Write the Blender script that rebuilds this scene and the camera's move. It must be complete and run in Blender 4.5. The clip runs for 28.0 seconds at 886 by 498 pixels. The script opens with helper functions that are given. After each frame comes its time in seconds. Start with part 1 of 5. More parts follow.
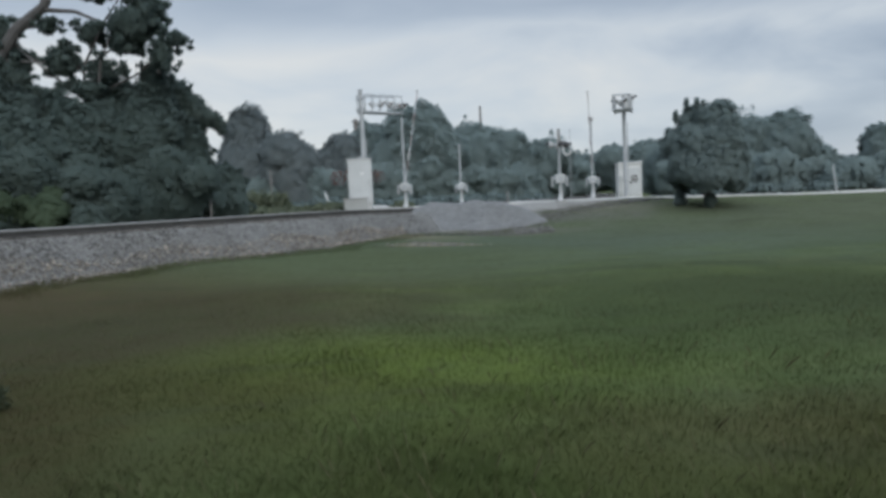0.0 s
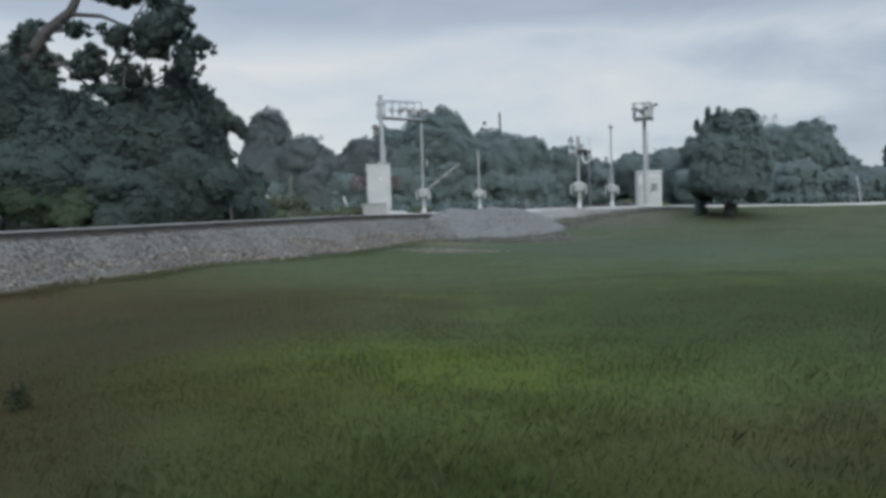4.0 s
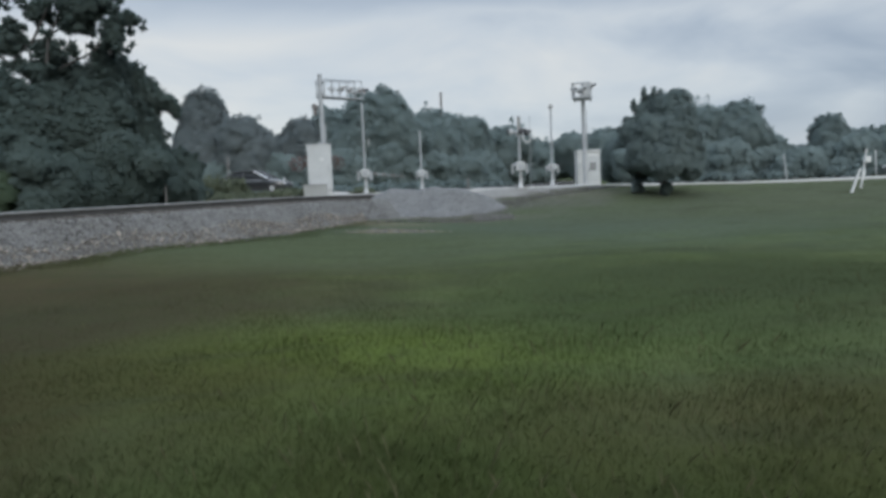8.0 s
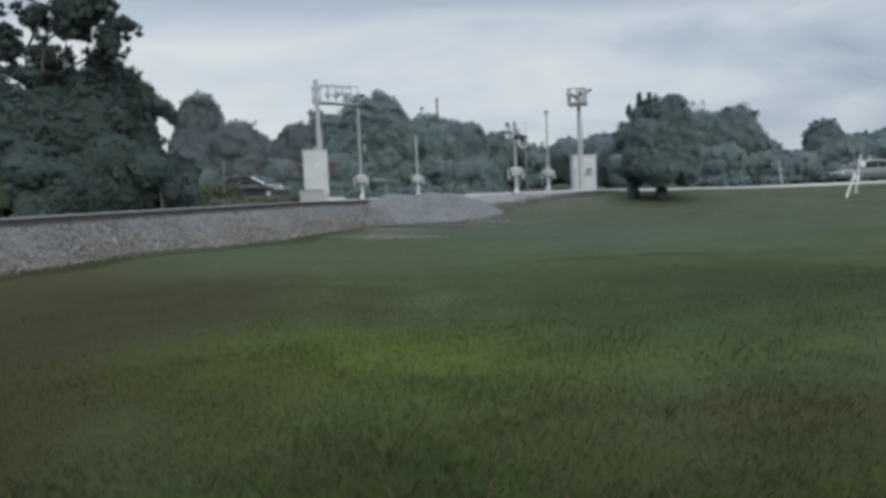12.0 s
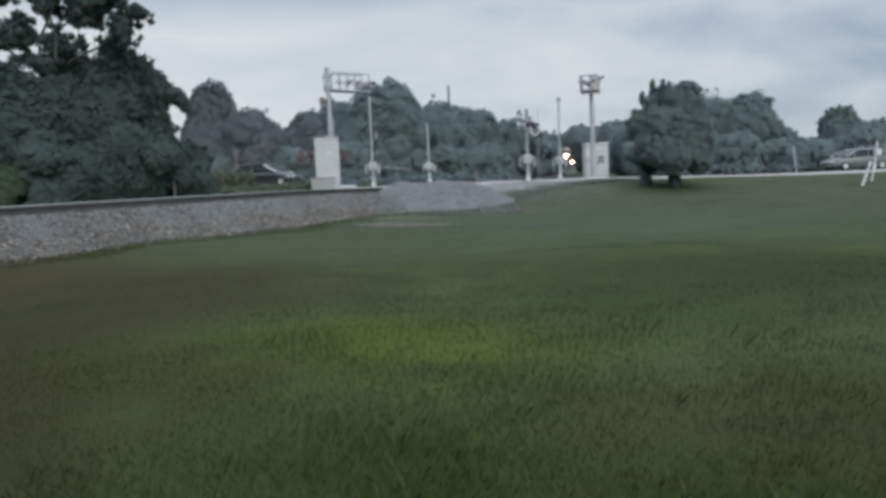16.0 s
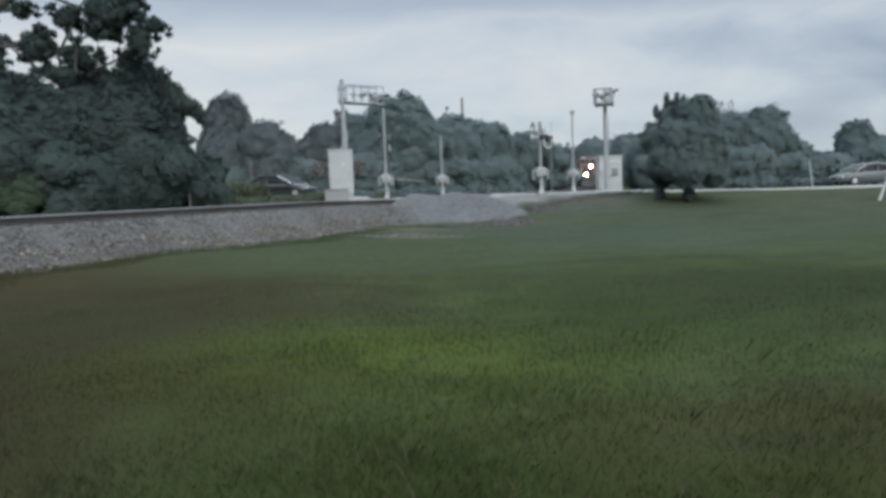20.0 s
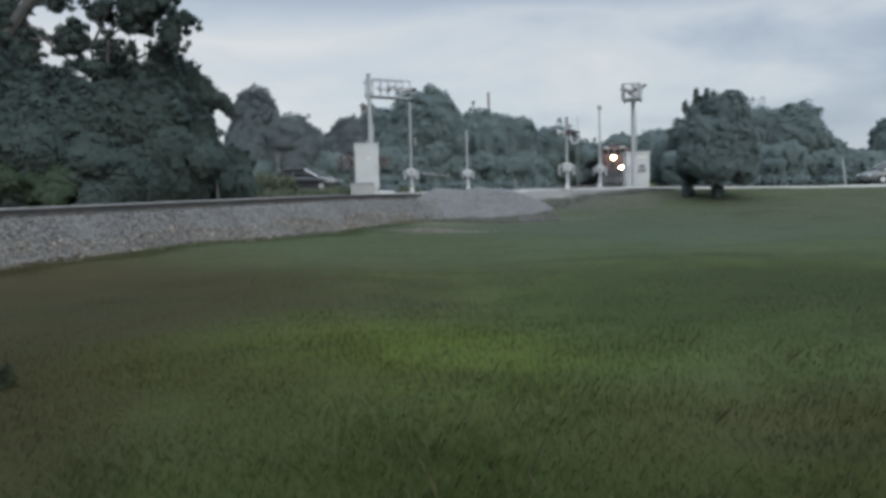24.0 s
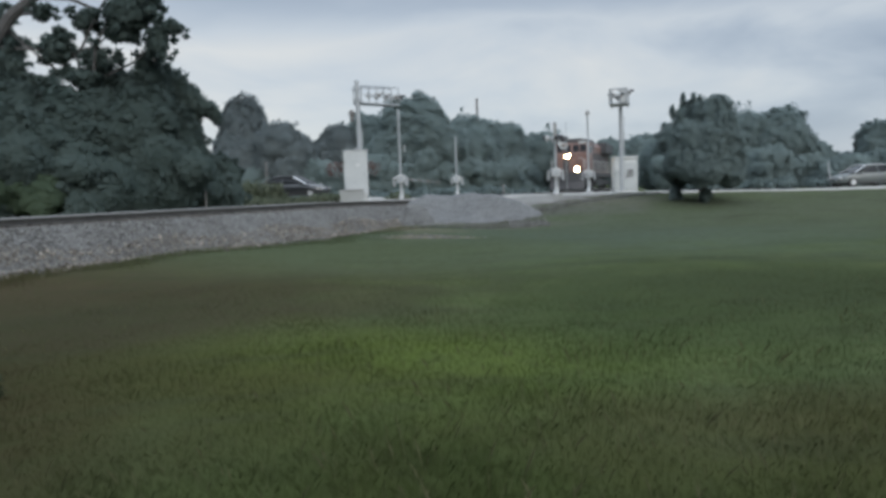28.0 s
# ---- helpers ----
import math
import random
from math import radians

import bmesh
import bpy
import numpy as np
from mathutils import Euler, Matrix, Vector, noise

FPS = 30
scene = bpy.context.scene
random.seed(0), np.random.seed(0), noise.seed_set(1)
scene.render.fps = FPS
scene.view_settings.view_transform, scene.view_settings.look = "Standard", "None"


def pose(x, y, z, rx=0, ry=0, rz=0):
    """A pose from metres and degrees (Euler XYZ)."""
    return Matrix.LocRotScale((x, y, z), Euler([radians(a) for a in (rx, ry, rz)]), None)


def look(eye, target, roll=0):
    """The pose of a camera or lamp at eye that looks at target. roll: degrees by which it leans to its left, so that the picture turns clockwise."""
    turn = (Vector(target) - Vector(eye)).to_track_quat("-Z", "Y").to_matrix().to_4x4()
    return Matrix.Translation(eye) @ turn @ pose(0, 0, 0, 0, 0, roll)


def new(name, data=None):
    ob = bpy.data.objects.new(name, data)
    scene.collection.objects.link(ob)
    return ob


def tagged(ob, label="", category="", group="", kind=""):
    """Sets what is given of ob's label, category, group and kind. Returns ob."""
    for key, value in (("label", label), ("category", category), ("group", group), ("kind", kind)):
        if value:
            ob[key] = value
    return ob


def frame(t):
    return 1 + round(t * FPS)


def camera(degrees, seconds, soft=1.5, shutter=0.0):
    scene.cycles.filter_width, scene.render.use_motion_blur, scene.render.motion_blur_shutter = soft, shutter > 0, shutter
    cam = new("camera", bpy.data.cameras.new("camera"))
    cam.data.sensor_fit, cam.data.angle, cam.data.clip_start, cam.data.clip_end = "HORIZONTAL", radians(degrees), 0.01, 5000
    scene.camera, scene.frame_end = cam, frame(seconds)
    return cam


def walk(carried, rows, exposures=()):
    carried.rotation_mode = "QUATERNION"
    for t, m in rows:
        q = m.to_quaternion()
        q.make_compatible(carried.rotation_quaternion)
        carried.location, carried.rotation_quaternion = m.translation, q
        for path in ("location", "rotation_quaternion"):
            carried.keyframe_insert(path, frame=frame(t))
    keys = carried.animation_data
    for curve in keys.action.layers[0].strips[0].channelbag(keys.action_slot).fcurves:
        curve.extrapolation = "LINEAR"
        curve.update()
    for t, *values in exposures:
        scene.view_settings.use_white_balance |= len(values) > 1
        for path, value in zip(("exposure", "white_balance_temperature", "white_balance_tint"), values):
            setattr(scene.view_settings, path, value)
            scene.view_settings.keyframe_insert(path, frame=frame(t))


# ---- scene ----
cam = camera(65, 28.0, soft=3.6)


def gaze(rx, rz, roll):
    """The held camera: it stands at one window and only turns."""
    return pose(0, 0, 2.0, rx, 0, rz) @ pose(0, 0, 0, 0, 0, roll)


walk(cam, [
    (0, gaze(85.78, 0.02, -2.64)),
    (0.5, gaze(85.91, 0.13, -2.45)),
    (1, gaze(86.11, 0.39, -2.45)),
    (1.5, gaze(85.97, 0.80, -2.39)),
    (2, gaze(85.63, 1.30, -2.28)),
    (2.5, gaze(85.78, 1.66, -2.29)),
    (3, gaze(86.30, 1.33, -2.04)),
    (3.5, gaze(86.36, 1.41, -1.84)),
    (5.5, gaze(86.23, 1.37, -2.36)),
    (6, gaze(86.24, 0.55, -2.41)),
    (6.5, gaze(85.85, -0.25, -2.42)),
    (7, gaze(84.74, -1.36, -2.37)),
    (7.5, gaze(84.13, -2.08, -2.25)),
    (8, gaze(84.55, -3.19, -2.33)),
    (8.5, gaze(84.72, -4.39, -2.36)),
    (9, gaze(84.69, -4.81, -2.46)),
    (9.5, gaze(84.74, -4.35, -2.29)),
    (10, gaze(84.97, -3.90, -2.19)),
    (10.5, gaze(85.10, -3.99, -2.21)),
    (11, gaze(85.50, -4.34, -2.23)),
    (11.5, gaze(85.39, -4.14, -2.11)),
    (12, gaze(84.97, -3.52, -2.38)),
    (12.5, gaze(84.84, -3.06, -2.34)),
    (14.5, gaze(84.84, -3.47, -2.25)),
    (15, gaze(84.79, -3.21, -2.34)),
    (15.5, gaze(84.41, -2.76, -2.40)),
    (16, gaze(84.02, -2.55, -2.37)),
    (16.5, gaze(84.15, -2.71, -2.35)),
    (17, gaze(83.86, -2.42, -2.32)),
    (17.5, gaze(83.93, -2.03, -2.15)),
    (18, gaze(84.52, -1.82, -2.10)),
    (18.5, gaze(84.84, -2.00, -2.07)),
    (19, gaze(84.90, -2.33, -2.11)),
    (19.5, gaze(84.88, -2.09, -2.00)),
    (20, gaze(85.05, -1.54, -2.06)),
    (20.5, gaze(85.06, -1.24, -2.00)),
    (22.5, gaze(84.90, -0.66, -1.76)),
    (23, gaze(84.91, -0.22, -1.95)),
    (23.5, gaze(84.06, 0.05, -1.68)),
    (24, gaze(84.67, 0.49, -1.52)),
    (24.5, gaze(85.38, 0.66, -1.59)),
    (25, gaze(85.68, 0.30, -1.97)),
    (25.5, gaze(85.79, -0.05, -2.11)),
    (26, gaze(85.48, -0.12, -2.21)),
    (26.5, gaze(85.32, 0.05, -2.15)),
    (27, gaze(85.31, 0.12, -2.13)),
    (27.5, gaze(85.08, -0.14, -2.18)),
    (28, gaze(85.15, -0.35, -2.04))
], exposures=((0, 0.48, 6260, 8), (28, 0.48, 6260, 8)))

# ---- world, sun ----
world = bpy.data.worlds.new("overcast")
scene.world = world
world.use_nodes = True
wn, wl = world.node_tree.nodes, world.node_tree.links
wn.clear()
w_out = wn.new("ShaderNodeOutputWorld")
w_bg = wn.new("ShaderNodeBackground")
w_sky = wn.new("ShaderNodeTexSky")
w_sky.sky_type = "NISHITA"
w_sky.sun_disc = False
w_sky.sun_elevation, w_sky.sun_rotation = radians(28), radians(157)
w_co = wn.new("ShaderNodeTexCoord")
w_map = wn.new("ShaderNodeMapping")
w_map.inputs["Scale"].default_value = (1.6, 1.6, 4.4)
w_map.inputs["Location"].default_value = (0.35, 0.1, 0.4)
w_no = wn.new("ShaderNodeTexNoise")
w_no.inputs["Scale"].default_value = 2.1
w_no.inputs["Detail"].default_value = 6
w_no.inputs["Roughness"].default_value = 0.52
w_no.inputs["Distortion"].default_value = 0.5
w_ra = wn.new("ShaderNodeValToRGB")
for at, tone in ((0.3, (3.7, 4.25, 5.1, 1)), (0.46, (4.9, 5.4, 6.1, 1)), (0.6, (6.2, 6.55, 6.95, 1)), (0.78, (7.7, 7.6, 7.4, 1))):
    stop = w_ra.color_ramp.elements[0] if at == 0.3 else w_ra.color_ramp.elements[-1] if at == 0.78 else w_ra.color_ramp.elements.new(at)
    stop.position, stop.color = at, tone
# layers of the cloud: a pale one low down, a slate one above it
w_lay = wn.new("ShaderNodeSeparateXYZ")
w_wave = wn.new("ShaderNodeMath")
w_wave.operation = "MULTIPLY_ADD"
w_wave.inputs[1].default_value = 0.16
w_band = wn.new("ShaderNodeValToRGB")
for k, (at, tone) in enumerate(((0.0, 0.52), (0.14, 0.57), (0.2, 0.64), (0.285, 0.72), (0.318, 0.46), (0.36, 0.36), (0.5, 0.5))):
    stop = w_band.color_ramp.elements[0] if k == 0 else w_band.color_ramp.elements[-1] if k == 6 else w_band.color_ramp.elements.new(at)
    stop.position, stop.color = at, (tone, tone, tone, 1)
w_east = wn.new("ShaderNodeMapRange")
w_east.inputs["From Min"].default_value, w_east.inputs["From Max"].default_value = 0.1, 0.6
w_east.inputs["To Min"].default_value, w_east.inputs["To Max"].default_value = 0.0, -0.17
w_sum, w_fac, w_off = wn.new("ShaderNodeMath"), wn.new("ShaderNodeMath"), wn.new("ShaderNodeMath")
w_sum.operation = "MULTIPLY_ADD"
w_sum.inputs[1].default_value = 0.75
w_off.operation = "ADD"
w_fac.operation = "SUBTRACT"
w_fac.inputs[1].default_value = 0.375
wl.new(w_co.outputs["Generated"], w_lay.inputs[0])
wl.new(w_no.outputs["Fac"], w_wave.inputs[0])
wl.new(w_lay.outputs["Z"], w_wave.inputs[2])
wl.new(w_wave.outputs[0], w_band.inputs["Fac"])
wl.new(w_lay.outputs["X"], w_east.inputs["Value"])
wl.new(w_no.outputs["Fac"], w_sum.inputs[0])
wl.new(w_band.outputs["Color"], w_sum.inputs[2])
wl.new(w_sum.outputs[0], w_off.inputs[0])
wl.new(w_east.outputs[0], w_off.inputs[1])
wl.new(w_off.outputs[0], w_fac.inputs[0])
w_mix = wn.new("ShaderNodeMixRGB")
w_mix.inputs["Fac"].default_value = 0.88
wl.new(w_co.outputs["Generated"], w_map.inputs["Vector"])
wl.new(w_map.outputs["Vector"], w_no.inputs["Vector"])
wl.new(w_fac.outputs[0], w_ra.inputs["Fac"])
wl.new(w_sky.outputs["Color"], w_mix.inputs[1])
wl.new(w_ra.outputs["Color"], w_mix.inputs[2])
# an overcast sky is about three times as bright overhead as low down
w_sep = wn.new("ShaderNodeSeparateXYZ")
w_up = wn.new("ShaderNodeMapRange")
w_up.interpolation_type = "SMOOTHSTEP"
w_up.inputs["From Min"].default_value, w_up.inputs["From Max"].default_value = 0.25, 0.8
w_up.inputs["To Min"].default_value, w_up.inputs["To Max"].default_value = 0.0705, 0.245
wl.new(w_co.outputs["Generated"], w_sep.inputs[0])
wl.new(w_sep.outputs["Z"], w_up.inputs["Value"])
wl.new(w_mix.outputs["Color"], w_bg.inputs["Color"])
wl.new(w_up.outputs[0], w_bg.inputs["Strength"])
wl.new(w_bg.outputs["Background"], w_out.inputs["Surface"])

sun = new("sun", bpy.data.lights.new("sun", "SUN"))
sun.data.energy, sun.data.angle, sun.data.color = 1.5, radians(40), (1, 0.97, 0.92)
sun.matrix_world = look((8.8, -20.6, 11.9), (0, 0, 0))


# ---- materials ----
def mat(name, dark, light, rough=0.7, scale=6.0, metal=0.0, bump=0.0, fine=40.0, emit=None, strength=0.0, coat=0.0, per_object=0.0, per_island=0.0):
    """A surface whose colour runs between two tones at two scales of grain."""
    m = bpy.data.materials.new(name)
    m.use_nodes = True
    n, l = m.node_tree.nodes, m.node_tree.links
    b = n["Principled BSDF"]
    co = n.new("ShaderNodeTexCoord")
    big, small = n.new("ShaderNodeTexNoise"), n.new("ShaderNodeTexNoise")
    big.inputs["Scale"].default_value, big.inputs["Detail"].default_value = scale, 4
    small.inputs["Scale"].default_value, small.inputs["Detail"].default_value = fine, 3
    l.new(co.outputs["Object"], big.inputs["Vector"])
    l.new(co.outputs["Object"], small.inputs["Vector"])
    add = n.new("ShaderNodeMath")
    add.operation = "MULTIPLY_ADD"
    add.inputs[1].default_value = 0.45
    l.new(small.outputs["Fac"], add.inputs[0])
    half = n.new("ShaderNodeMath")
    half.operation = "MULTIPLY"
    half.inputs[1].default_value = 0.55
    l.new(big.outputs["Fac"], half.inputs[0])
    l.new(half.outputs[0], add.inputs[2])
    fac = add.outputs[0]
    for amount, node, socket in ((per_object, "ShaderNodeObjectInfo", "Random"), (per_island, "ShaderNodeNewGeometry", "Random Per Island")):
        if amount:
            info, more = n.new(node), n.new("ShaderNodeMath")
            more.operation = "MULTIPLY_ADD"
            more.inputs[1].default_value = amount
            l.new(info.outputs[socket], more.inputs[0])
            l.new(fac, more.inputs[2])
            less = n.new("ShaderNodeMath")
            less.operation = "SUBTRACT"
            less.inputs[1].default_value = amount / 2
            l.new(more.outputs[0], less.inputs[0])
            fac = less.outputs[0]
    ramp = n.new("ShaderNodeValToRGB")
    ramp.color_ramp.elements[0].position, ramp.color_ramp.elements[0].color = 0.32, (*dark, 1)
    ramp.color_ramp.elements[1].position, ramp.color_ramp.elements[1].color = 0.68, (*light, 1)
    l.new(fac, ramp.inputs["Fac"])
    l.new(ramp.outputs["Color"], b.inputs["Base Color"])
    b.inputs["Roughness"].default_value, b.inputs["Metallic"].default_value = rough, metal
    b.inputs["Coat Weight"].default_value = coat
    if bump:
        bp = n.new("ShaderNodeBump")
        bp.inputs["Strength"].default_value = bump
        bp.inputs["Distance"].default_value = 0.02
        l.new(small.outputs["Fac"], bp.inputs["Height"])
        l.new(bp.outputs["Normal"], b.inputs["Normal"])
    if emit:
        b.inputs["Emission Color"].default_value, b.inputs["Emission Strength"].default_value = (*emit, 1), strength
    return m


def leaf_mat(name, dark, light, scale=0.5):
    m = mat(name, dark, light, 0.75, scale, fine=3.0, per_island=0.06)
    n, l = m.node_tree.nodes, m.node_tree.links
    b = n["Principled BSDF"]
    b.inputs["Specular IOR Level"].default_value = 0.2
    glow, mix = n.new("ShaderNodeBsdfTranslucent"), n.new("ShaderNodeMixShader")
    l.new(b.inputs["Base Color"].links[0].from_socket, glow.inputs["Color"])
    mix.inputs[0].default_value = 0.58
    l.new(b.outputs[0], mix.inputs[1])
    l.new(glow.outputs[0], mix.inputs[2])
    l.new(mix.outputs[0], n["Material Output"].inputs["Surface"])
    return m


# oak and verge leaves, lightened and blued in colour to stand for haze
M_LEAF = leaf_mat("leaf", (0.146, 0.188, 0.188), (0.19, 0.236, 0.23))
M_LEAF_DARK = leaf_mat("leaf_dark", (0.075, 0.105, 0.098), (0.11, 0.142, 0.13))
# far leaves, two tones: a pale bluish haze is mixed into the colour
M_LEAF_HAZY = leaf_mat("leaf_hazy", (0.166, 0.214, 0.215), (0.212, 0.264, 0.26))
M_LEAF_HAZY_GREY = leaf_mat("leaf_hazy_greyish", (0.15, 0.18, 0.186), (0.194, 0.222, 0.226))
M_BLOSSOM = leaf_mat("red_blossom", (0.13, 0.105, 0.095), (0.2, 0.1, 0.092))
M_BUSH = leaf_mat("fresh_leaf", (0.062, 0.092, 0.06), (0.1, 0.136, 0.086))
M_WEED = leaf_mat("weed", (0.1, 0.118, 0.082), (0.15, 0.168, 0.112))
M_WEED_DARK = leaf_mat("dark_weed", (0.035, 0.046, 0.027), (0.06, 0.074, 0.042))
M_LEAF_DRY = leaf_mat("leaf_dry", (0.07, 0.06, 0.045), (0.13, 0.12, 0.075))
M_BARK = mat("bark", (0.04, 0.038, 0.037), (0.08, 0.077, 0.075), 0.9, 3, bump=0.6, fine=25)
M_STEEL = mat("galvanised_steel", (0.245, 0.258, 0.268), (0.34, 0.355, 0.365), 0.5, 2.5, 0.2, fine=30)
M_WHITE = mat("white_paint", (0.4, 0.41, 0.41), (0.52, 0.53, 0.52), 0.55, 1.6, fine=18)
M_CASE = mat("case_aluminium", (0.33, 0.343, 0.348), (0.42, 0.433, 0.437), 0.5, 1.2, 0.15, fine=14)
M_GREY = mat("grey_paint", (0.3, 0.31, 0.31), (0.42, 0.43, 0.43), 0.6, 2, fine=20)
M_BLACK = mat("black_paint", (0.02, 0.02, 0.022), (0.045, 0.045, 0.047), 0.5, 4, fine=30)
M_RED = mat("red_paint", (0.4, 0.03, 0.03), (0.5, 0.05, 0.04), 0.5, 4, fine=30)
M_STRIPE = mat("faded_red_stripe", (0.2, 0.165, 0.16), (0.26, 0.205, 0.2), 0.6, 4, fine=30)
M_RUST = mat("rail_rust", (0.02, 0.02, 0.019), (0.044, 0.042, 0.038), 0.8, 2, 0.2, bump=0.3, fine=30)
M_RAIL_TOP = mat("rail_head", (0.19, 0.19, 0.185), (0.28, 0.28, 0.27), 0.4, 2, 0.4, fine=20)
M_TIE = mat("tie_wood", (0.035, 0.03, 0.027), (0.09, 0.077, 0.067), 0.9, 3, bump=0.5, fine=20, per_object=0.3)
M_PANEL = mat("crossing_rubber", (0.05, 0.05, 0.05), (0.1, 0.098, 0.095), 0.85, 2, bump=0.2, fine=20)
M_CONCRETE = mat("concrete", (0.38, 0.38, 0.36), (0.55, 0.54, 0.51), 0.85, 1.3, bump=0.2, fine=22)
M_ROAD = mat("worn_concrete_road", (0.22, 0.217, 0.203), (0.32, 0.313, 0.295), 0.9, 0.6, bump=0.2, fine=20)
M_CAST = mat("weathered_cast_concrete", (0.17, 0.17, 0.165), (0.26, 0.26, 0.25), 0.9, 1.5, bump=0.2, fine=20)
M_JUNCTION = mat("grey_cable_box", (0.22, 0.225, 0.22), (0.3, 0.305, 0.3), 0.85, 1.5, bump=0.2, fine=20)
M_GLASS = mat("dark_glass", (0.012, 0.014, 0.016), (0.018, 0.02, 0.023), 0.1, 2, fine=10)
M_GLASS.node_tree.nodes["Principled BSDF"].inputs["Specular IOR Level"].default_value = 0.25
M_POLE = mat("grey_pole_wood", (0.12, 0.115, 0.11), (0.2, 0.19, 0.185), 0.9, 2, bump=0.4, fine=25)
M_TYRE = mat("tyre", (0.018, 0.018, 0.018), (0.035, 0.035, 0.035), 0.85, 6, fine=40)
M_RIM = mat("alloy_rim", (0.38, 0.385, 0.39), (0.52, 0.525, 0.53), 0.4, 6, 0.5, fine=40)
# bright window trim; on the black car it stands for a sky reflection
M_TRIM_GLINT = mat("bright_trim_glint", (0.5, 0.51, 0.52), (0.62, 0.63, 0.64), 0.3, 6, 0.5, fine=40)
M_SEDAN_GREY = mat("grey_green_car_paint", (0.075, 0.085, 0.082), (0.1, 0.11, 0.107), 0.45, 1, 0.0, fine=6, coat=0.25)
M_SEDAN_DARK = mat("black_car_paint", (0.01, 0.011, 0.013), (0.016, 0.018, 0.02), 0.35, 1, 0.0, fine=6, coat=0.7)
M_LOCO_ORANGE = mat("loco_red_brown", (0.135, 0.078, 0.064), (0.185, 0.108, 0.09), 0.5, 1.2, fine=12, coat=0.2)
M_LOCO_DARK = mat("loco_dark", (0.03, 0.03, 0.034), (0.06, 0.058, 0.06), 0.6, 1.2, fine=12)
M_LAMP = mat("headlamp", (0.9, 0.8, 0.6), (1, 0.9, 0.7), 0.3, emit=(1, 0.72, 0.36), strength=60)
M_RED_LAMP = mat("red_lens", (0.06, 0.012, 0.012), (0.09, 0.02, 0.02), 0.3)
M_LENS_OFF = mat("clear_lens", (0.5, 0.5, 0.5), (0.6, 0.6, 0.6), 0.15)


def ground_mat(name="meadow", blade=0.0, young=0.42, gain=1.0):
    """Rough grass: dry brown, mid green and one lush patch, over soil."""
    m = bpy.data.materials.new(name)
    m.use_nodes = True
    n, l = m.node_tree.nodes, m.node_tree.links
    b = n["Principled BSDF"]
    b.inputs["Roughness"].default_value = 0.95
    b.inputs["Specular IOR Level"].default_value = 0.0
    geo = n.new("ShaderNodeNewGeometry")

    def grain(scale, detail, lo, hi):
        t, r = n.new("ShaderNodeTexNoise"), n.new("ShaderNodeMapRange")
        t.inputs["Scale"].default_value, t.inputs["Detail"].default_value = scale, detail
        l.new(geo.outputs["Position"], t.inputs["Vector"])
        r.inputs["From Min"].default_value, r.inputs["From Max"].default_value = lo, hi
        l.new(t.outputs["Fac"], r.inputs["Value"])
        return r.outputs[0]

    def streak(scale, lo, hi):
        """Long soft bands of taller and shorter growth, along the mower's way."""
        mp, t, rg = n.new("ShaderNodeMapping"), n.new("ShaderNodeTexNoise"), n.new("ShaderNodeMapRange")
        mp.inputs["Scale"].default_value = (0.25, 1.3, 1)
        mp.inputs["Rotation"].default_value = (0, 0, 0.25)
        l.new(geo.outputs["Position"], mp.inputs["Vector"])
        t.inputs["Scale"].default_value, t.inputs["Detail"].default_value = scale, 5
        l.new(mp.outputs["Vector"], t.inputs["Vector"])
        rg.inputs["From Min"].default_value, rg.inputs["From Max"].default_value = lo, hi
        l.new(t.outputs["Fac"], rg.inputs["Value"])
        return rg.outputs[0]

    def blot(x, y, rx, ry):
        """A soft oval patch of other growth, or of painted haze or shade, ragged by noise."""
        mp, ln, ad, r = n.new("ShaderNodeMapping"), n.new("ShaderNodeVectorMath"), n.new("ShaderNodeMath"), n.new("ShaderNodeMapRange")
        mp.inputs["Location"].default_value = (-x / rx, -y / ry, 0)
        mp.inputs["Scale"].default_value = (1 / rx, 1 / ry, 0)
        l.new(geo.outputs["Position"], mp.inputs["Vector"])
        ln.operation = "LENGTH"
        l.new(mp.outputs["Vector"], ln.inputs[0])
        ad.operation = "ADD"
        l.new(ln.outputs["Value"], ad.inputs[0])
        l.new(grain(0.7, 4, 0.0, 1.0), ad.inputs[1])
        r.inputs["From Min"].default_value, r.inputs["From Max"].default_value = 1.75, 0.75
        l.new(ad.outputs[0], r.inputs["Value"])
        return r.outputs[0]

    def blend(fac, a, c):
        x = n.new("ShaderNodeMixRGB")
        l.new(fac, x.inputs["Fac"])
        for sock, v in ((x.inputs[1], a), (x.inputs[2], c)):
            if isinstance(v, tuple):
                sock.default_value = (*v, 1)
            else:
                l.new(v, sock)
        return x.outputs[0]

    c = blend(grain(0.3, 5, 0.35, 0.65), (0.046, 0.061, 0.026), (0.062, 0.08, 0.033))
    c = blend(streak(0.5, 0.38, 0.7), c, (0.036, 0.045, 0.026))
    c = blend(grain(1.6, 6, 0.45, 0.85), c, (0.072, 0.085, 0.04))
    # haze over the far grass, painted as a bluish green
    c = blend(blot(5, 25, 18, 10), c, (0.052, 0.066, 0.049))
    c = blend(blot(26, 33, 26, 13), c, (0.057, 0.066, 0.045))
    c = blend(blot(-8, 13, 8.5, 8), c, (0.042, 0.035, 0.022))
    # mid-distance grass, paled in colour for the haze
    c = blend(blot(-2.5, 21, 7, 6), c, (0.052, 0.063, 0.037))
    # dark green near strip, with the window's shade painted in
    c = blend(blot(1, 3.0, 12, 3.2), c, (0.029, 0.043, 0.013))
    c = blend(blot(-5.2, 9.0, 4.6, 6.0), c, (0.033, 0.031, 0.019))
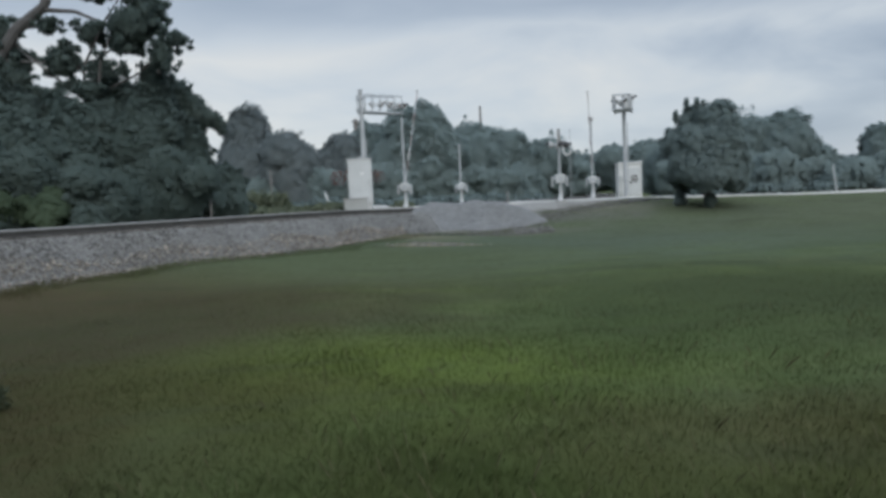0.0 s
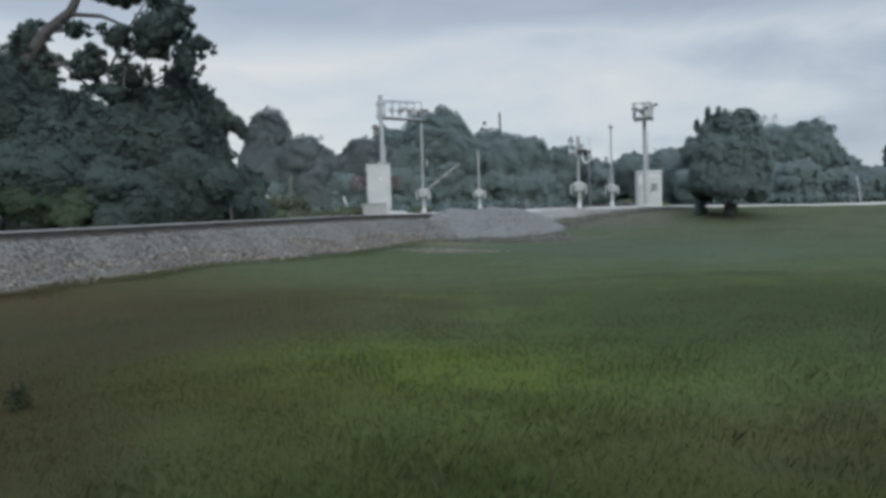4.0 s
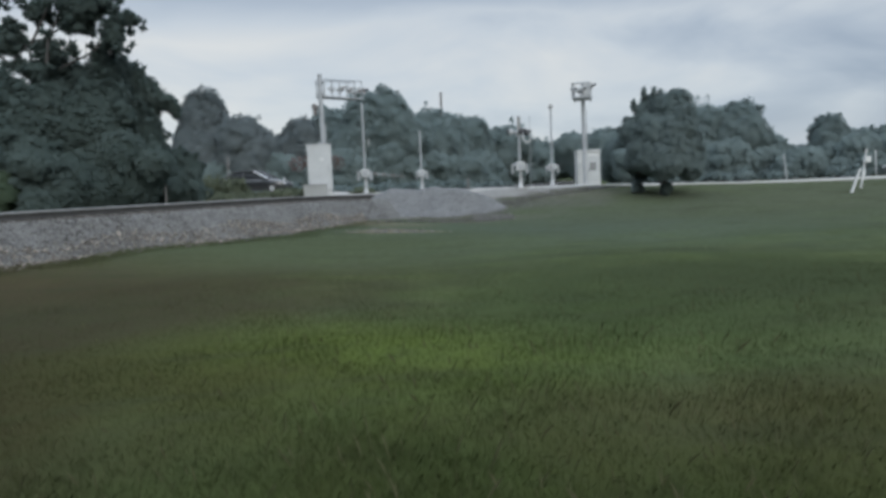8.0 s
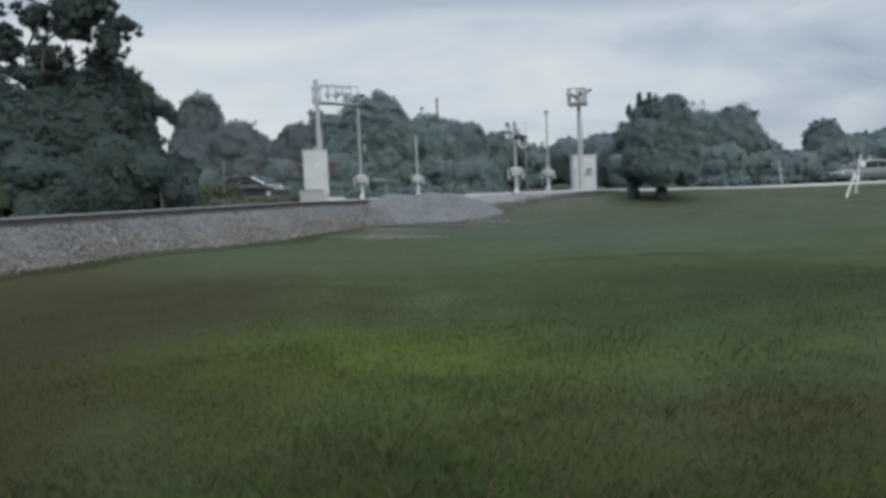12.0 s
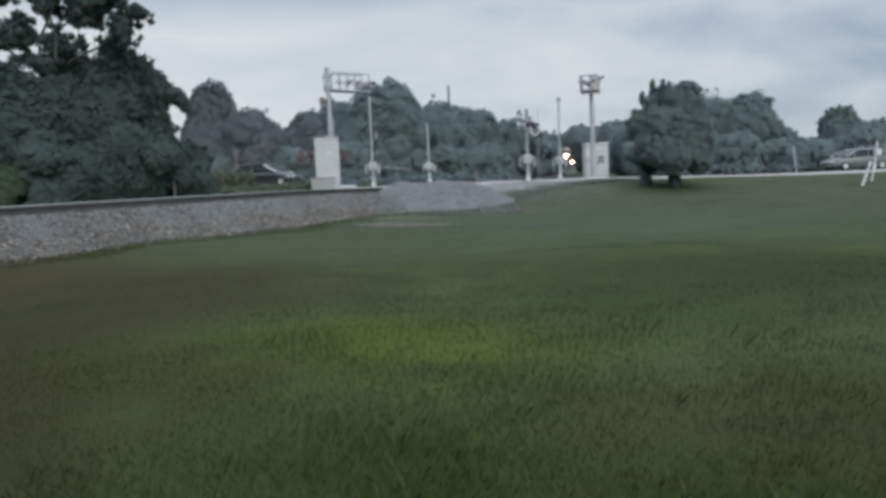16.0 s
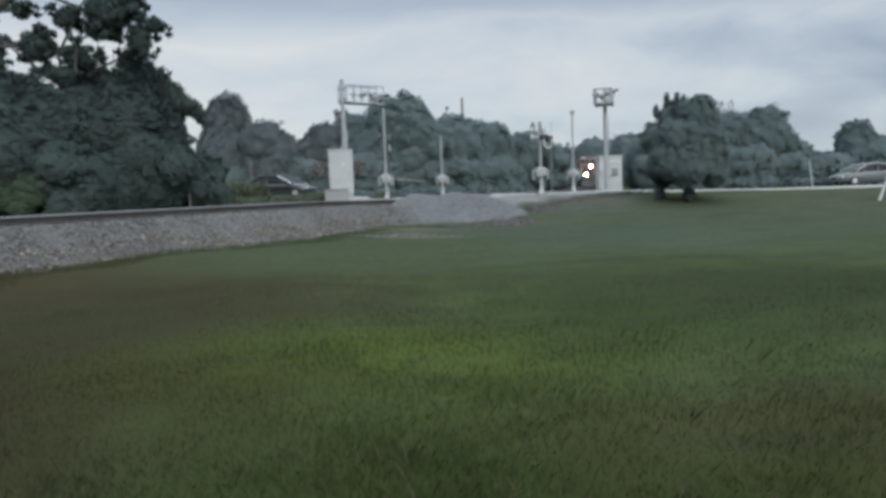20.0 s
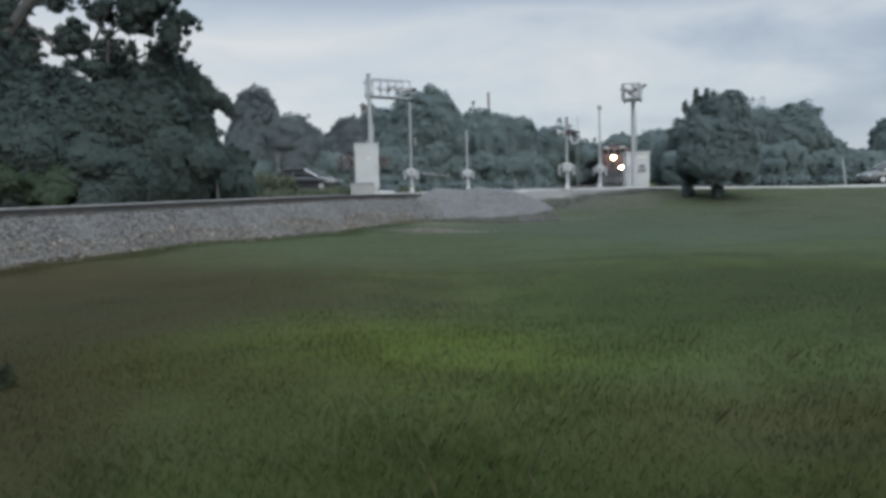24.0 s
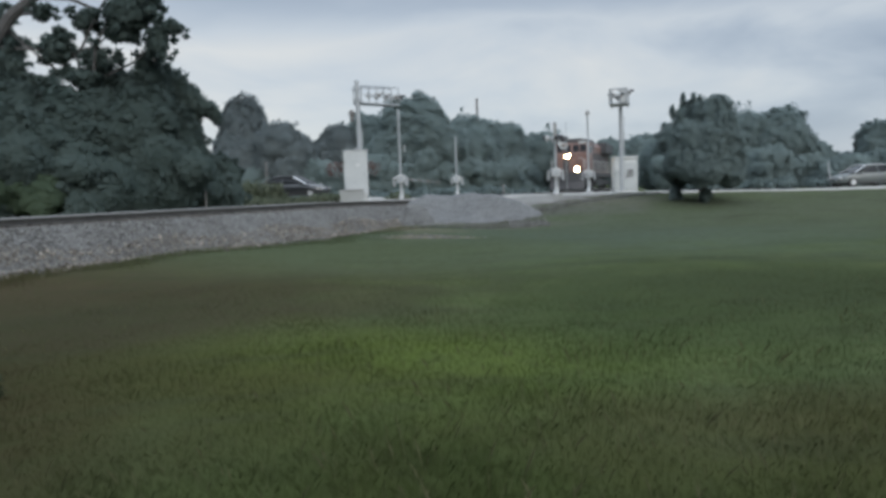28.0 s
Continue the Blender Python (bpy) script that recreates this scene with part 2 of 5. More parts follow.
    c = blend(blot(-0.8, 7.2, 3.7, 2.4), c, (0.056, 0.075, 0.02))
    c = blend(blot(3.2, 9.5, 2.6, 3.0), c, (0.04, 0.058, 0.021))
    c = blend(blot(6.0, 11.0, 6.0, 4.5), c, (0.032, 0.041, 0.021))
    c = blend(blot(2.8, 4.8, 2.2, 1.1), c, (0.054, 0.052, 0.027))
    c = blend(blot(-5.5, 5.5, 5.0, 3.8), c, (0.03, 0.026, 0.014))
    c = blend(blot(5, 4.0, 6, 1.6), c, (0.034, 0.038, 0.015))
    c = blend(streak(1.7, 0.52, 0.95), c, (0.027, 0.03, 0.018))
    c = blend(blot(6.2, 34.3, 4.5, 1.6), c, (0.066, 0.069, 0.058))
    c = blend(blot(-2.2, 27.6, 3.5, 1.3), c, (0.1, 0.095, 0.07))
    c = blend(blot(2.2, 31.2, 4.5, 2.0), c, (0.075, 0.077, 0.063))
    c = blend(blot(8.2, 37.0, 4.5, 2.2), c, (0.08, 0.08, 0.066))
    c = blend(grain(5, 5, 0.45, 1.0), c, (0.03, 0.036, 0.016))
    c = blend(blot(-0.3, 25.2, 1.5, 0.5), c, (0.15, 0.13, 0.09))
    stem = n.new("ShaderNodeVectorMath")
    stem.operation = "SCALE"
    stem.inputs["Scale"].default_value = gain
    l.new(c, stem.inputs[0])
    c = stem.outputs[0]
    if blade:
        more = n.new("ShaderNodeMath")
        more.operation = "MULTIPLY_ADD"
        more.inputs[1].default_value = blade
        more.inputs[2].default_value = young
        l.new(geo.outputs["Random Per Island"], more.inputs[0])
        c = blend(more.outputs[0], c, (0.135, 0.165, 0.06))
        l.new(c, b.inputs["Base Color"])
        thin, mix = n.new("ShaderNodeBsdfTranslucent"), n.new("ShaderNodeMixShader")
        l.new(c, thin.inputs["Color"])
        mix.inputs[0].default_value = 0.5
        l.new(b.outputs[0], mix.inputs[1])
        l.new(thin.outputs[0], mix.inputs[2])
        l.new(mix.outputs[0], n["Material Output"].inputs["Surface"])
        return m
    l.new(c, b.inputs["Base Color"])
    bp, t = n.new("ShaderNodeBump"), n.new("ShaderNodeTexNoise")
    t.inputs["Scale"].default_value, t.inputs["Detail"].default_value = 18, 6
    l.new(geo.outputs["Position"], t.inputs["Vector"])
    bp.inputs["Strength"].default_value, bp.inputs["Distance"].default_value = 0.2, 0.05
    l.new(t.outputs["Fac"], bp.inputs["Height"])
    l.new(bp.outputs["Normal"], b.inputs["Normal"])
    return m


def gravel_mat(name, dark, light, scale):
    m = bpy.data.materials.new(name)
    m.use_nodes = True
    n, l = m.node_tree.nodes, m.node_tree.links
    b = n["Principled BSDF"]
    b.inputs["Roughness"].default_value = 0.9
    geo, v, no, mx = n.new("ShaderNodeNewGeometry"), n.new("ShaderNodeTexVoronoi"), n.new("ShaderNodeTexNoise"), n.new("ShaderNodeMath")
    v.inputs["Scale"].default_value, no.inputs["Scale"].default_value, no.inputs["Detail"].default_value = scale, 0.6, 5
    l.new(geo.outputs["Position"], v.inputs["Vector"])
    l.new(geo.outputs["Position"], no.inputs["Vector"])
    sep, ramp = n.new("ShaderNodeSeparateColor"), n.new("ShaderNodeValToRGB")
    l.new(v.outputs["Color"], sep.inputs["Color"])
    mx.operation = "MULTIPLY_ADD"
    mx.inputs[1].default_value = 0.6
    l.new(sep.outputs["Red"], mx.inputs[0])
    hf = n.new("ShaderNodeMath")
    hf.operation = "MULTIPLY"
    hf.inputs[1].default_value = 0.5
    l.new(no.outputs["Fac"], hf.inputs[0])
    l.new(hf.outputs[0], mx.inputs[2])
    ramp.color_ramp.elements[0].position, ramp.color_ramp.elements[0].color = 0.2, (*dark, 1)
    ramp.color_ramp.elements[1].position, ramp.color_ramp.elements[1].color = 0.85, (*light, 1)
    l.new(mx.outputs[0], ramp.inputs["Fac"])
    l.new(ramp.outputs["Color"], b.inputs["Base Color"])
    bp = n.new("ShaderNodeBump")
    bp.inputs["Strength"].default_value, bp.inputs["Distance"].default_value = 0.9, 0.04
    l.new(v.outputs["Distance"], bp.inputs["Height"])
    l.new(bp.outputs["Normal"], b.inputs["Normal"])
    return m


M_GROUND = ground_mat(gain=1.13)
M_BALLAST = gravel_mat("ballast", (0.053, 0.052, 0.05), (0.125, 0.123, 0.118), 14)
M_PILE = gravel_mat("gravel_fines", (0.105, 0.103, 0.098), (0.22, 0.215, 0.203), 22)
M_HEAP = gravel_mat("heap_gravel", (0.06, 0.062, 0.064), (0.15, 0.151, 0.152), 18)
M_SOIL = gravel_mat("tan_soil", (0.04, 0.034, 0.026), (0.14, 0.118, 0.092), 9)
M_STONE = mat("ballast_stone", (0.046, 0.045, 0.043), (0.15, 0.147, 0.14), 0.9, 4, fine=30, per_island=0.8)
M_STONE_TAN = mat("tan_stone", (0.075, 0.066, 0.056), (0.21, 0.187, 0.162), 0.9, 4, fine=30, per_island=0.9)
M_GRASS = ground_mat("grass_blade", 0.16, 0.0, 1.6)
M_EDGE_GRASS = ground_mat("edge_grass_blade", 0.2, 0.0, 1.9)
M_GRASS_DRY = leaf_mat("dry_grass_blade", (0.09, 0.088, 0.045), (0.14, 0.135, 0.07), 0.35)


# ---- mesh helpers ----
def mesh_ob(name, verts, faces, material, parent=None, smooth=False, normals=None):
    me = bpy.data.meshes.new(name)
    me.from_pydata([tuple(v) for v in verts], [], faces)
    if smooth or normals is not None:
        me.polygons.foreach_set("use_smooth", [True] * len(me.polygons))
    me.materials.append(material)
    me.update()
    if normals is not None:
        me.normals_split_custom_set_from_vertices(normals)
    ob = new(name, me)
    ob.parent = parent
    return ob


def part(name, bm, material, parent=None, label=""):
    me = bpy.data.meshes.new(name)
    bm.normal_update()
    bm.to_mesh(me)
    bm.free()
    me.materials.append(material)
    ob = new(name, me)
    ob.parent = parent
    return tagged(ob, label)


def thing(name, m, label, category, group="", kind=""):
    ob = new(name)
    ob.matrix_basis = m
    return tagged(ob, label, category, group, kind)


def box(bm, x0, x1, y0, y1, z0, z1, bevel=0.0, m=None):
    r = bmesh.ops.create_cube(bm, size=1.0)["verts"]
    t = Matrix.Translation(((x0 + x1) / 2, (y0 + y1) / 2, (z0 + z1) / 2)) @ Matrix.Diagonal((x1 - x0, y1 - y0, z1 - z0, 1))
    bmesh.ops.transform(bm, matrix=(m or Matrix()) @ t, verts=r)
    if bevel:
        es = list({e for v in r for e in v.link_edges})
        bmesh.ops.bevel(bm, geom=es, offset=bevel, segments=2, affect="EDGES")
    return bm


def rod(bm, a, b, r0, r1=None, seg=10):
    """A round bar from a to b."""
    a, b = Vector(a), Vector(b)
    d = b - a
    m = Matrix.Translation((a + b) / 2) @ d.to_track_quat("Z", "Y").to_matrix().to_4x4()
    bmesh.ops.create_cone(bm, cap_ends=True, segments=seg, radius1=r0, radius2=r0 if r1 is None else r1, depth=d.length, matrix=m)
    return bm


def boxpart(name, ext, material, parent, bevel=0.0, label="", m=None):
    return part(name, box(bmesh.new(), *ext, bevel, m), material, parent, label)


def rodpart(name, a, b, r, material, parent, label="", r1=None, seg=10):
    return part(name, rod(bmesh.new(), a, b, r, r1, seg), material, parent, label)


def prism(bm, outline, y0, y1):
    """An outline in x and z drawn out along y."""
    a = [bm.verts.new((x, y0, z)) for x, z in outline]
    b = [bm.verts.new((x, y1, z)) for x, z in outline]
    k = len(outline)
    bm.faces.new(a)
    bm.faces.new(b[::-1])
    for i in range(k):
        bm.faces.new((a[i], b[i], b[(i + 1) % k], a[(i + 1) % k]))
    bmesh.ops.recalc_face_normals(bm, faces=bm.faces)
    return bm


# ---- the plan: the track's line, the road's line, the lie of the land ----
TRACK_Y = np.array([-60, -20, 0, 19, 40, 61, 80, 95, 107, 118, 130, 150, 185])
TRACK_X = np.array([-76, -39.8, -24.3, -11.4, 0.87, 11.4, 18.9, 23.4, 26.0, 27.0, 26.0, 21.0, 8.0])
ROAD_X = np.array([-90, -40, -0.65, 7.7, 28, 70, 120])
ROAD_Y = np.array([64, 54, 45.4, 43.6, 44.8, 48, 54])


def spline(x, xs, ys):
    """A smooth curve through the points of the plan."""
    x = np.asarray(x, float)
    s = np.gradient(ys, xs)
    i = np.clip(np.searchsorted(xs, x) - 1, 0, len(xs) - 2)
    h = xs[i + 1] - xs[i]
    u = np.clip((x - xs[i]) / h, 0, 1)
    return ((1 + 2 * u) * (1 - u) ** 2 * ys[i] + u * (1 - u) ** 2 * h * s[i]
            + u * u * (3 - 2 * u) * ys[i + 1] + u * u * (u - 1) * h * s[i + 1])


def track_x(y):
    return spline(y, TRACK_Y, TRACK_X)


def track_dir(y):
    d = Vector((float(track_x(y + 0.5) - track_x(y - 0.5)), 1, 0))
    return d.normalized()


def road_y(x):
    return spline(x, ROAD_X, ROAD_Y)


def smooth(a, b, x):
    u = np.clip((x - a) / (b - a), 0, 1)
    return u * u * (3 - 2 * u)


RAIL_TOP = 1.54
BED = 1.36


def road_z(x):
    return 1.49 - 0.29 * smooth(8, 26, x) + 0.24 * smooth(-2, -7, x)


def track_lift(y):
    """The track lies a little higher before the crossing."""
    return 0.12 * smooth(37, 29, np.asarray(y, float))


def beside(x, y):
    """Signed way from the track's line: the camera's side is positive."""
    slope = track_x(np.asarray(y) + 0.5) - track_x(np.asarray(y) - 0.5)
    return (x - track_x(y)) / np.sqrt(1 + slope ** 2)


def land(x, y):
    """Height of the ground."""
    x, y = np.asarray(x, float), np.asarray(y, float)
    s = beside(x, y)
    ripple = 0.05 * np.sin(0.7 * x + 0.3 * y) + 0.04 * np.sin(0.31 * x - 0.9 * y + 1)
    low = 0.22 + ripple
    rise = smooth(-15, -3.2, y - road_y(x))
    plateau = np.minimum(road_z(x) + 0.03, 1.5) - 0.09 * smooth(17, 12, x)
    near = low + (plateau - low) * rise
    near = near + 0.2 * smooth(8.0, 3.4, s) * (1 - rise)
    toe = smooth(3.0, 1.2, s)
    near = near + (np.maximum(BED - 0.12, near) - near) * toe
    far = 1.38 + 0.5 * ripple
    z = np.where(s > 0, near, far)
    z = z + 0.2 * np.exp(-((x - 6.5) ** 2 + (y - 37.9) ** 2) / 1.2)
    on_road = smooth(4.6, 3.9, np.abs(y - road_y(x)))
    z = z + (road_z(x) - 0.08 - z) * on_road
    on_track = smooth(3.6, 2.4, np.abs(s))
    z = np.minimum(z, z + (BED - 0.25 - z) * on_track)
    return z


# ---- ground ----
def build_ground():
    xs = np.unique(np.concatenate([np.linspace(-40, 60, 201), np.sign(np.linspace(-1, 1, 61)) * np.abs(np.linspace(-1, 1, 61)) ** 3 * 2400]))
    ys = np.unique(np.concatenate([np.linspace(-6, 70, 191), np.linspace(70, 200, 60), 200 + np.linspace(0, 1, 20) ** 2.5 * 2600, -6 - np.linspace(0, 1, 16) ** 2.5 * 1500]))
    gx, gy = np.meshgrid(xs, ys)
    gz = land(gx, gy)
    k = len(xs)
    faces = [(j * k + i, j * k + i + 1, (j + 1) * k + i + 1, (j + 1) * k + i) for j in range(len(ys) - 1) for i in range(k - 1)]
    ob = mesh_ob("ground", np.stack([gx.ravel(), gy.ravel(), gz.ravel()], 1), faces, M_GROUND, smooth=True)
    tagged(ob, "rough green and brown grass verge rising to the road", "grass", kind="structure")


def strip(name, line, profile, material, smooth_faces=True):
    """A profile (across, height) drawn along a line of (x, y, dx, dy)."""
    verts, faces = [], []
    k = len(profile)
    for x, y, nx, ny, dz in line:
        verts += [(x + nx * a, y + ny * a, h + dz) for a, h in profile]
    for j in range(len(line) - 1):
        for i in range(k - 1):
            faces.append((j * k + i, j * k + i + 1, (j + 1) * k + i + 1, (j + 1) * k + i))
    return mesh_ob(name, verts, faces, material, smooth=smooth_faces)


def track_line(y0, y1, step, jitter=0.0):
    rng = np.random.default_rng(4)
    out = []
    for y in np.arange(y0, y1, step):
        d = track_dir(y)
        out.append((float(track_x(y)), float(y), d.y, -d.x, jitter * rng.normal() + float(track_lift(y))))
    return out


def build_track():
    bed = strip("ballast_bed", track_line(-50, 184, 0.6, 0.012),
                [(-4.2, 0.9), (-3.2, BED - 0.3), (-1.9, BED - 0.04), (-0.5, BED - 0.08), (0.5, BED - 0.1), (0.95, BED - 0.1), (1.5, BED - 0.06), (1.9, BED - 0.06), (2.2, BED - 0.18), (2.75, 0.72), (3.2, 0.37), (3.7, 0.0)], M_BALLAST)
    tagged(bed, "pale grey crushed stone ballast shoulder along the track", "ballast", kind="structure")
    for side in (-1, 1):
        rail = thing("rail", Matrix(), "rusty dark steel rail with a worn bright head", "rail", "rails of the track")
        c = side * 0.754
        line = track_line(-50, 184, 0.5)
        web = strip("rail_web", line, [(c - 0.07, RAIL_TOP - 0.19), (c - 0.07, RAIL_TOP - 0.17), (c - 0.012, RAIL_TOP - 0.14), (c - 0.012, RAIL_TOP - 0.045), (c - 0.035, RAIL_TOP - 0.038), (c - 0.035, RAIL_TOP - 0.026), (c + 0.035, RAIL_TOP - 0.026), (c + 0.035, RAIL_TOP - 0.038), (c + 0.012, RAIL_TOP - 0.045), (c + 0.012, RAIL_TOP - 0.14), (c + 0.07, RAIL_TOP - 0.17), (c + 0.07, RAIL_TOP - 0.19)], M_RUST, False)
        web.parent = rail
        head = strip("rail_head", line, [(c - 0.03, RAIL_TOP - 0.028), (c - 0.037, RAIL_TOP - 0.024), (c - 0.037, RAIL_TOP - 0.008), (c - 0.03, RAIL_TOP), (c + 0.03, RAIL_TOP), (c + 0.037, RAIL_TOP - 0.008), (c + 0.037, RAIL_TOP - 0.024), (c + 0.03, RAIL_TOP - 0.028)], M_RAIL_TOP, False)
        head.parent = rail


def build_soil_edge():
    """Bare tan soil and small stones where the ballast meets the grass."""
    rng = np.random.default_rng(9)
    verts, faces = [], []
    ys = np.arange(6, 31, 0.35)
    for y in ys:
        d = track_dir(y)
        a, w = 2.95, 0.3 + 0.55 * rng.random() + 0.3 * noise.noise((y * 0.5, 0, 0))
        for i, f in enumerate((0, 0.35, 0.7, 1.0)):
            s = a + w * f
            x, yy = float(track_x(y)) + d.y * s, float(y) - d.x * s
            top = max(float(land(x, yy)), 0.26) + (0.03, 0.06, 0.035, -0.04)[i] + 0.015 * rng.normal()
            verts.append((x, yy, top if i else top + 0.06))
    for j in range(len(ys) - 1):
        for i in range(3):
            q = j * 4 + i
            faces.append((q, q + 1, q + 5, q + 4))
    tagged(mesh_ob("soil_edge", verts, faces, M_SOIL, smooth=True), "bare tan soil margin below the ballast", "soil", kind="structure")


def build_road():
    xs = np.linspace(-88, 118, 260)
    line = []
    for x in xs:
        s = float(road_y(x + 0.5) - road_y(x - 0.5))
        q = 1 / math.hypot(1, s)
        line.append((float(x), float(road_y(x)), -s * q, q, float(road_z(x))))
    road = strip("road", line, [(-3.9, -0.2), (-3.8, 0.0), (-1.9, 0.03), (0, 0.05), (1.9, 0.03), (3.8, 0.0), (3.9, -0.2)], M_ROAD)
    tagged(road, "pale worn two-lane road running over the crossing", "road", kind="structure")


build_ground()
build_track()
build_soil_edge()
build_road()


# ---- trees ----
def leaf_cloud(rng, blobs, count, size, long=1.6):
    """Loose leaves scattered over and in open clumps: (x, y, z, rx, ry, rz) each. Returns verts, faces and normals."""
    b = np.array(blobs, float)
    w = (b[:, 3] * b[:, 4] * b[:, 5]) ** (2 / 3)
    pick = rng.choice(len(b), count, p=w / w.sum())
    d = rng.normal(size=(count, 3))
    d /= np.linalg.norm(d, axis=1)[:, None]
    r = 1 - 0.55 * rng.random(count) ** 2.2
    r += np.where(rng.random(count) < 0.12, rng.uniform(0.05, 0.32, count), 0)
    c = b[pick, :3] + d * b[pick, 3:] * r[:, None]
    u = rng.normal(size=(count, 3))
    u[:, 2] -= 0.35
    u /= np.linalg.norm(u, axis=1)[:, None]
    v = np.cross(u, d + np.array((0, 0, 0.6)) + 0.5 * rng.normal(size=(count, 3)))
    v /= np.linalg.norm(v, axis=1)[:, None] + 1e-6
    s = size * (0.6 + 0.8 * rng.random(count))[:, None]
    n = np.cross(u, v)
    # each leaf is lit as part of its clump's rounded surface
    soft = d * np.array((1, 1, 0.8)) + np.array((0, 0, 0.35)) + 0.18 * rng.normal(size=(count, 3))
    soft /= np.linalg.norm(soft, axis=1)[:, None]
    turned = ((n * soft).sum(1) < 0)[:, None]
    v, n = np.where(turned, -v, v), np.where(turned, -n, n)
    verts = np.stack([c - u * s * long / 2, c - v * s * 0.42 - n * s * 0.12, c + u * s * long / 2, c + v * s * 0.42 - n * s * 0.12], 1)
    faces = (np.arange(count)[:, None] * 4 + np.arange(4)).tolist()
    return verts.reshape(-1, 3), faces, np.repeat(soft, 4, axis=0)


def foliage(rng, blobs, count, size, long=1.6, heart=None):
    """Leaves of a closed crown: on ragged twigs that stand out of round lobes and on the lobes, over closed
    leaf-coloured hulls added within.
    """
    b = np.array(blobs, float)
    w = (b[:, 3] * b[:, 4] * b[:, 5]) ** (2 / 3)
    # the twigs of each lobe
    k = 34
    home = np.repeat(np.arange(len(b)), k)
    out = rng.normal(size=(len(home), 3)) + np.array((0, 0, 0.3))
    out /= np.linalg.norm(out, axis=1)[:, None]
    mean = b[home, 3:].mean(axis=1)
    centre = b[home, :3] + out * b[home, 3:] * rng.uniform(0.88, 1.02, len(home))[:, None]
    rad = mean * rng.uniform(0.1, 0.24, len(home))
    stretch = np.where(rng.random(len(home)) < 0.45, rng.uniform(0.5, 1.5, len(home)), 0)
    lead = out + np.array((0, 0, 0.5)) + 0.4 * rng.normal(size=out.shape)
    lead /= np.linalg.norm(lead, axis=1)[:, None]

    made = int(count * 1.5)
    sort = rng.random(made)
    e = rng.normal(size=(made, 3))
    e /= np.linalg.norm(e, axis=1)[:, None]
    tw = rng.choice(len(home), made, p=rad ** 2 / (rad ** 2).sum())
    lo = rng.choice(len(b), made, p=w / w.sum())
    on_twig = sort < 0.52
    of = np.where(on_twig, home[tw], lo)
    a = rng.random(made)
    c_twig = centre[tw] + e * (rad[tw] * (1 - 0.5 * a ** 2))[:, None] * (1 - 0.45 * stretch[tw] * a)[:, None] + lead[tw] * (rad[tw] * stretch[tw] * 1.3 * a)[:, None]
    c_lobe = b[lo, :3] + e * b[lo, 3:] * rng.uniform(0.91, 1.0, made)[:, None]
    c = np.where(on_twig[:, None], c_twig, c_lobe)
    d = np.where(on_twig[:, None], out[tw], e)
    # no leaves where other lobes leave no light
    inside = np.zeros(made, bool)
    for j in range(len(b)):
        q = (((c - b[j, :3]) / b[j, 3:]) ** 2).sum(axis=1)
        inside |= (q < 0.25) & (of != j)
    keep = np.flatnonzero(~inside)[:count]
    c, d, e = c[keep], d[keep], e[keep]
    n = len(keep)
    # seen from afar a crown is lit as one rounded mass, with its lobes faintly told apart
    def lit(at, of_lobe, of_twig):
        whole = of_lobe if heart is None else (at - np.array(heart)) / np.linalg.norm(at - np.array(heart), axis=1)[:, None]
        way = 0.6 * whole + 0.3 * of_lobe + 0.25 * of_twig + np.array((0, 0, 0.2)) + 0.09 * rng.normal(size=at.shape)
        return way / np.linalg.norm(way, axis=1)[:, None]

    soft = lit(c, d, e)
    u = rng.normal(size=(n, 3))
    u[:, 2] -= 0.3
    u -= 0.88 * (u * soft).sum(1)[:, None] * soft
    u /= np.linalg.norm(u, axis=1)[:, None]
    v = np.cross(u, soft + 0.3 * rng.normal(size=(n, 3)))
    v /= np.linalg.norm(v, axis=1)[:, None] + 1e-6
    s = (size * 1.25 * (0.6 + 0.8 * rng.random(n)))[:, None]
    turned = (np.cross(u, v) * soft).sum(1) < 0
    v = np.where(turned[:, None], -v, v)
    verts = np.stack([c - u * s * long / 2, c + u * s * long / 2 - v * s * 0.46, c + u * s * long / 2 + v * s * 0.46], 1)
    # a lumpy closed hull added inside each lobe, so gaps between leaves stay light
    around, up = 14, 8
    th, ph = np.meshgrid(np.arange(around) * 2 * np.pi / around, np.linspace(0.12, np.pi - 0.12, up))
    ball = np.stack([np.sin(ph) * np.cos(th), np.sin(ph) * np.sin(th), np.cos(ph)], 2).reshape(-1, 3)
    grid = np.arange(around * up).reshape(up, around)
    quads = np.stack([grid[:-1], grid[1:], np.roll(grid, -1, 1)[1:], np.roll(grid, -1, 1)[:-1]], 2).reshape(-1, 4)
    m = len(ball)
    mass = (b[:, None, :3] + ball * b[:, None, 3:] * rng.uniform(0.78, 0.92, (len(b), m, 1))).reshape(-1, 3)
    round_ = np.tile(ball, (len(b), 1))
    faces = (np.arange(n)[:, None] * 3 + np.arange(3)).tolist() + (quads + 3 * n + np.arange(len(b))[:, None, None] * m).reshape(-1, 4).tolist()
    return np.concatenate([verts.reshape(-1, 3), mass]), faces, np.concatenate([np.repeat(soft, 3, axis=0), lit(mass, round_, round_)])


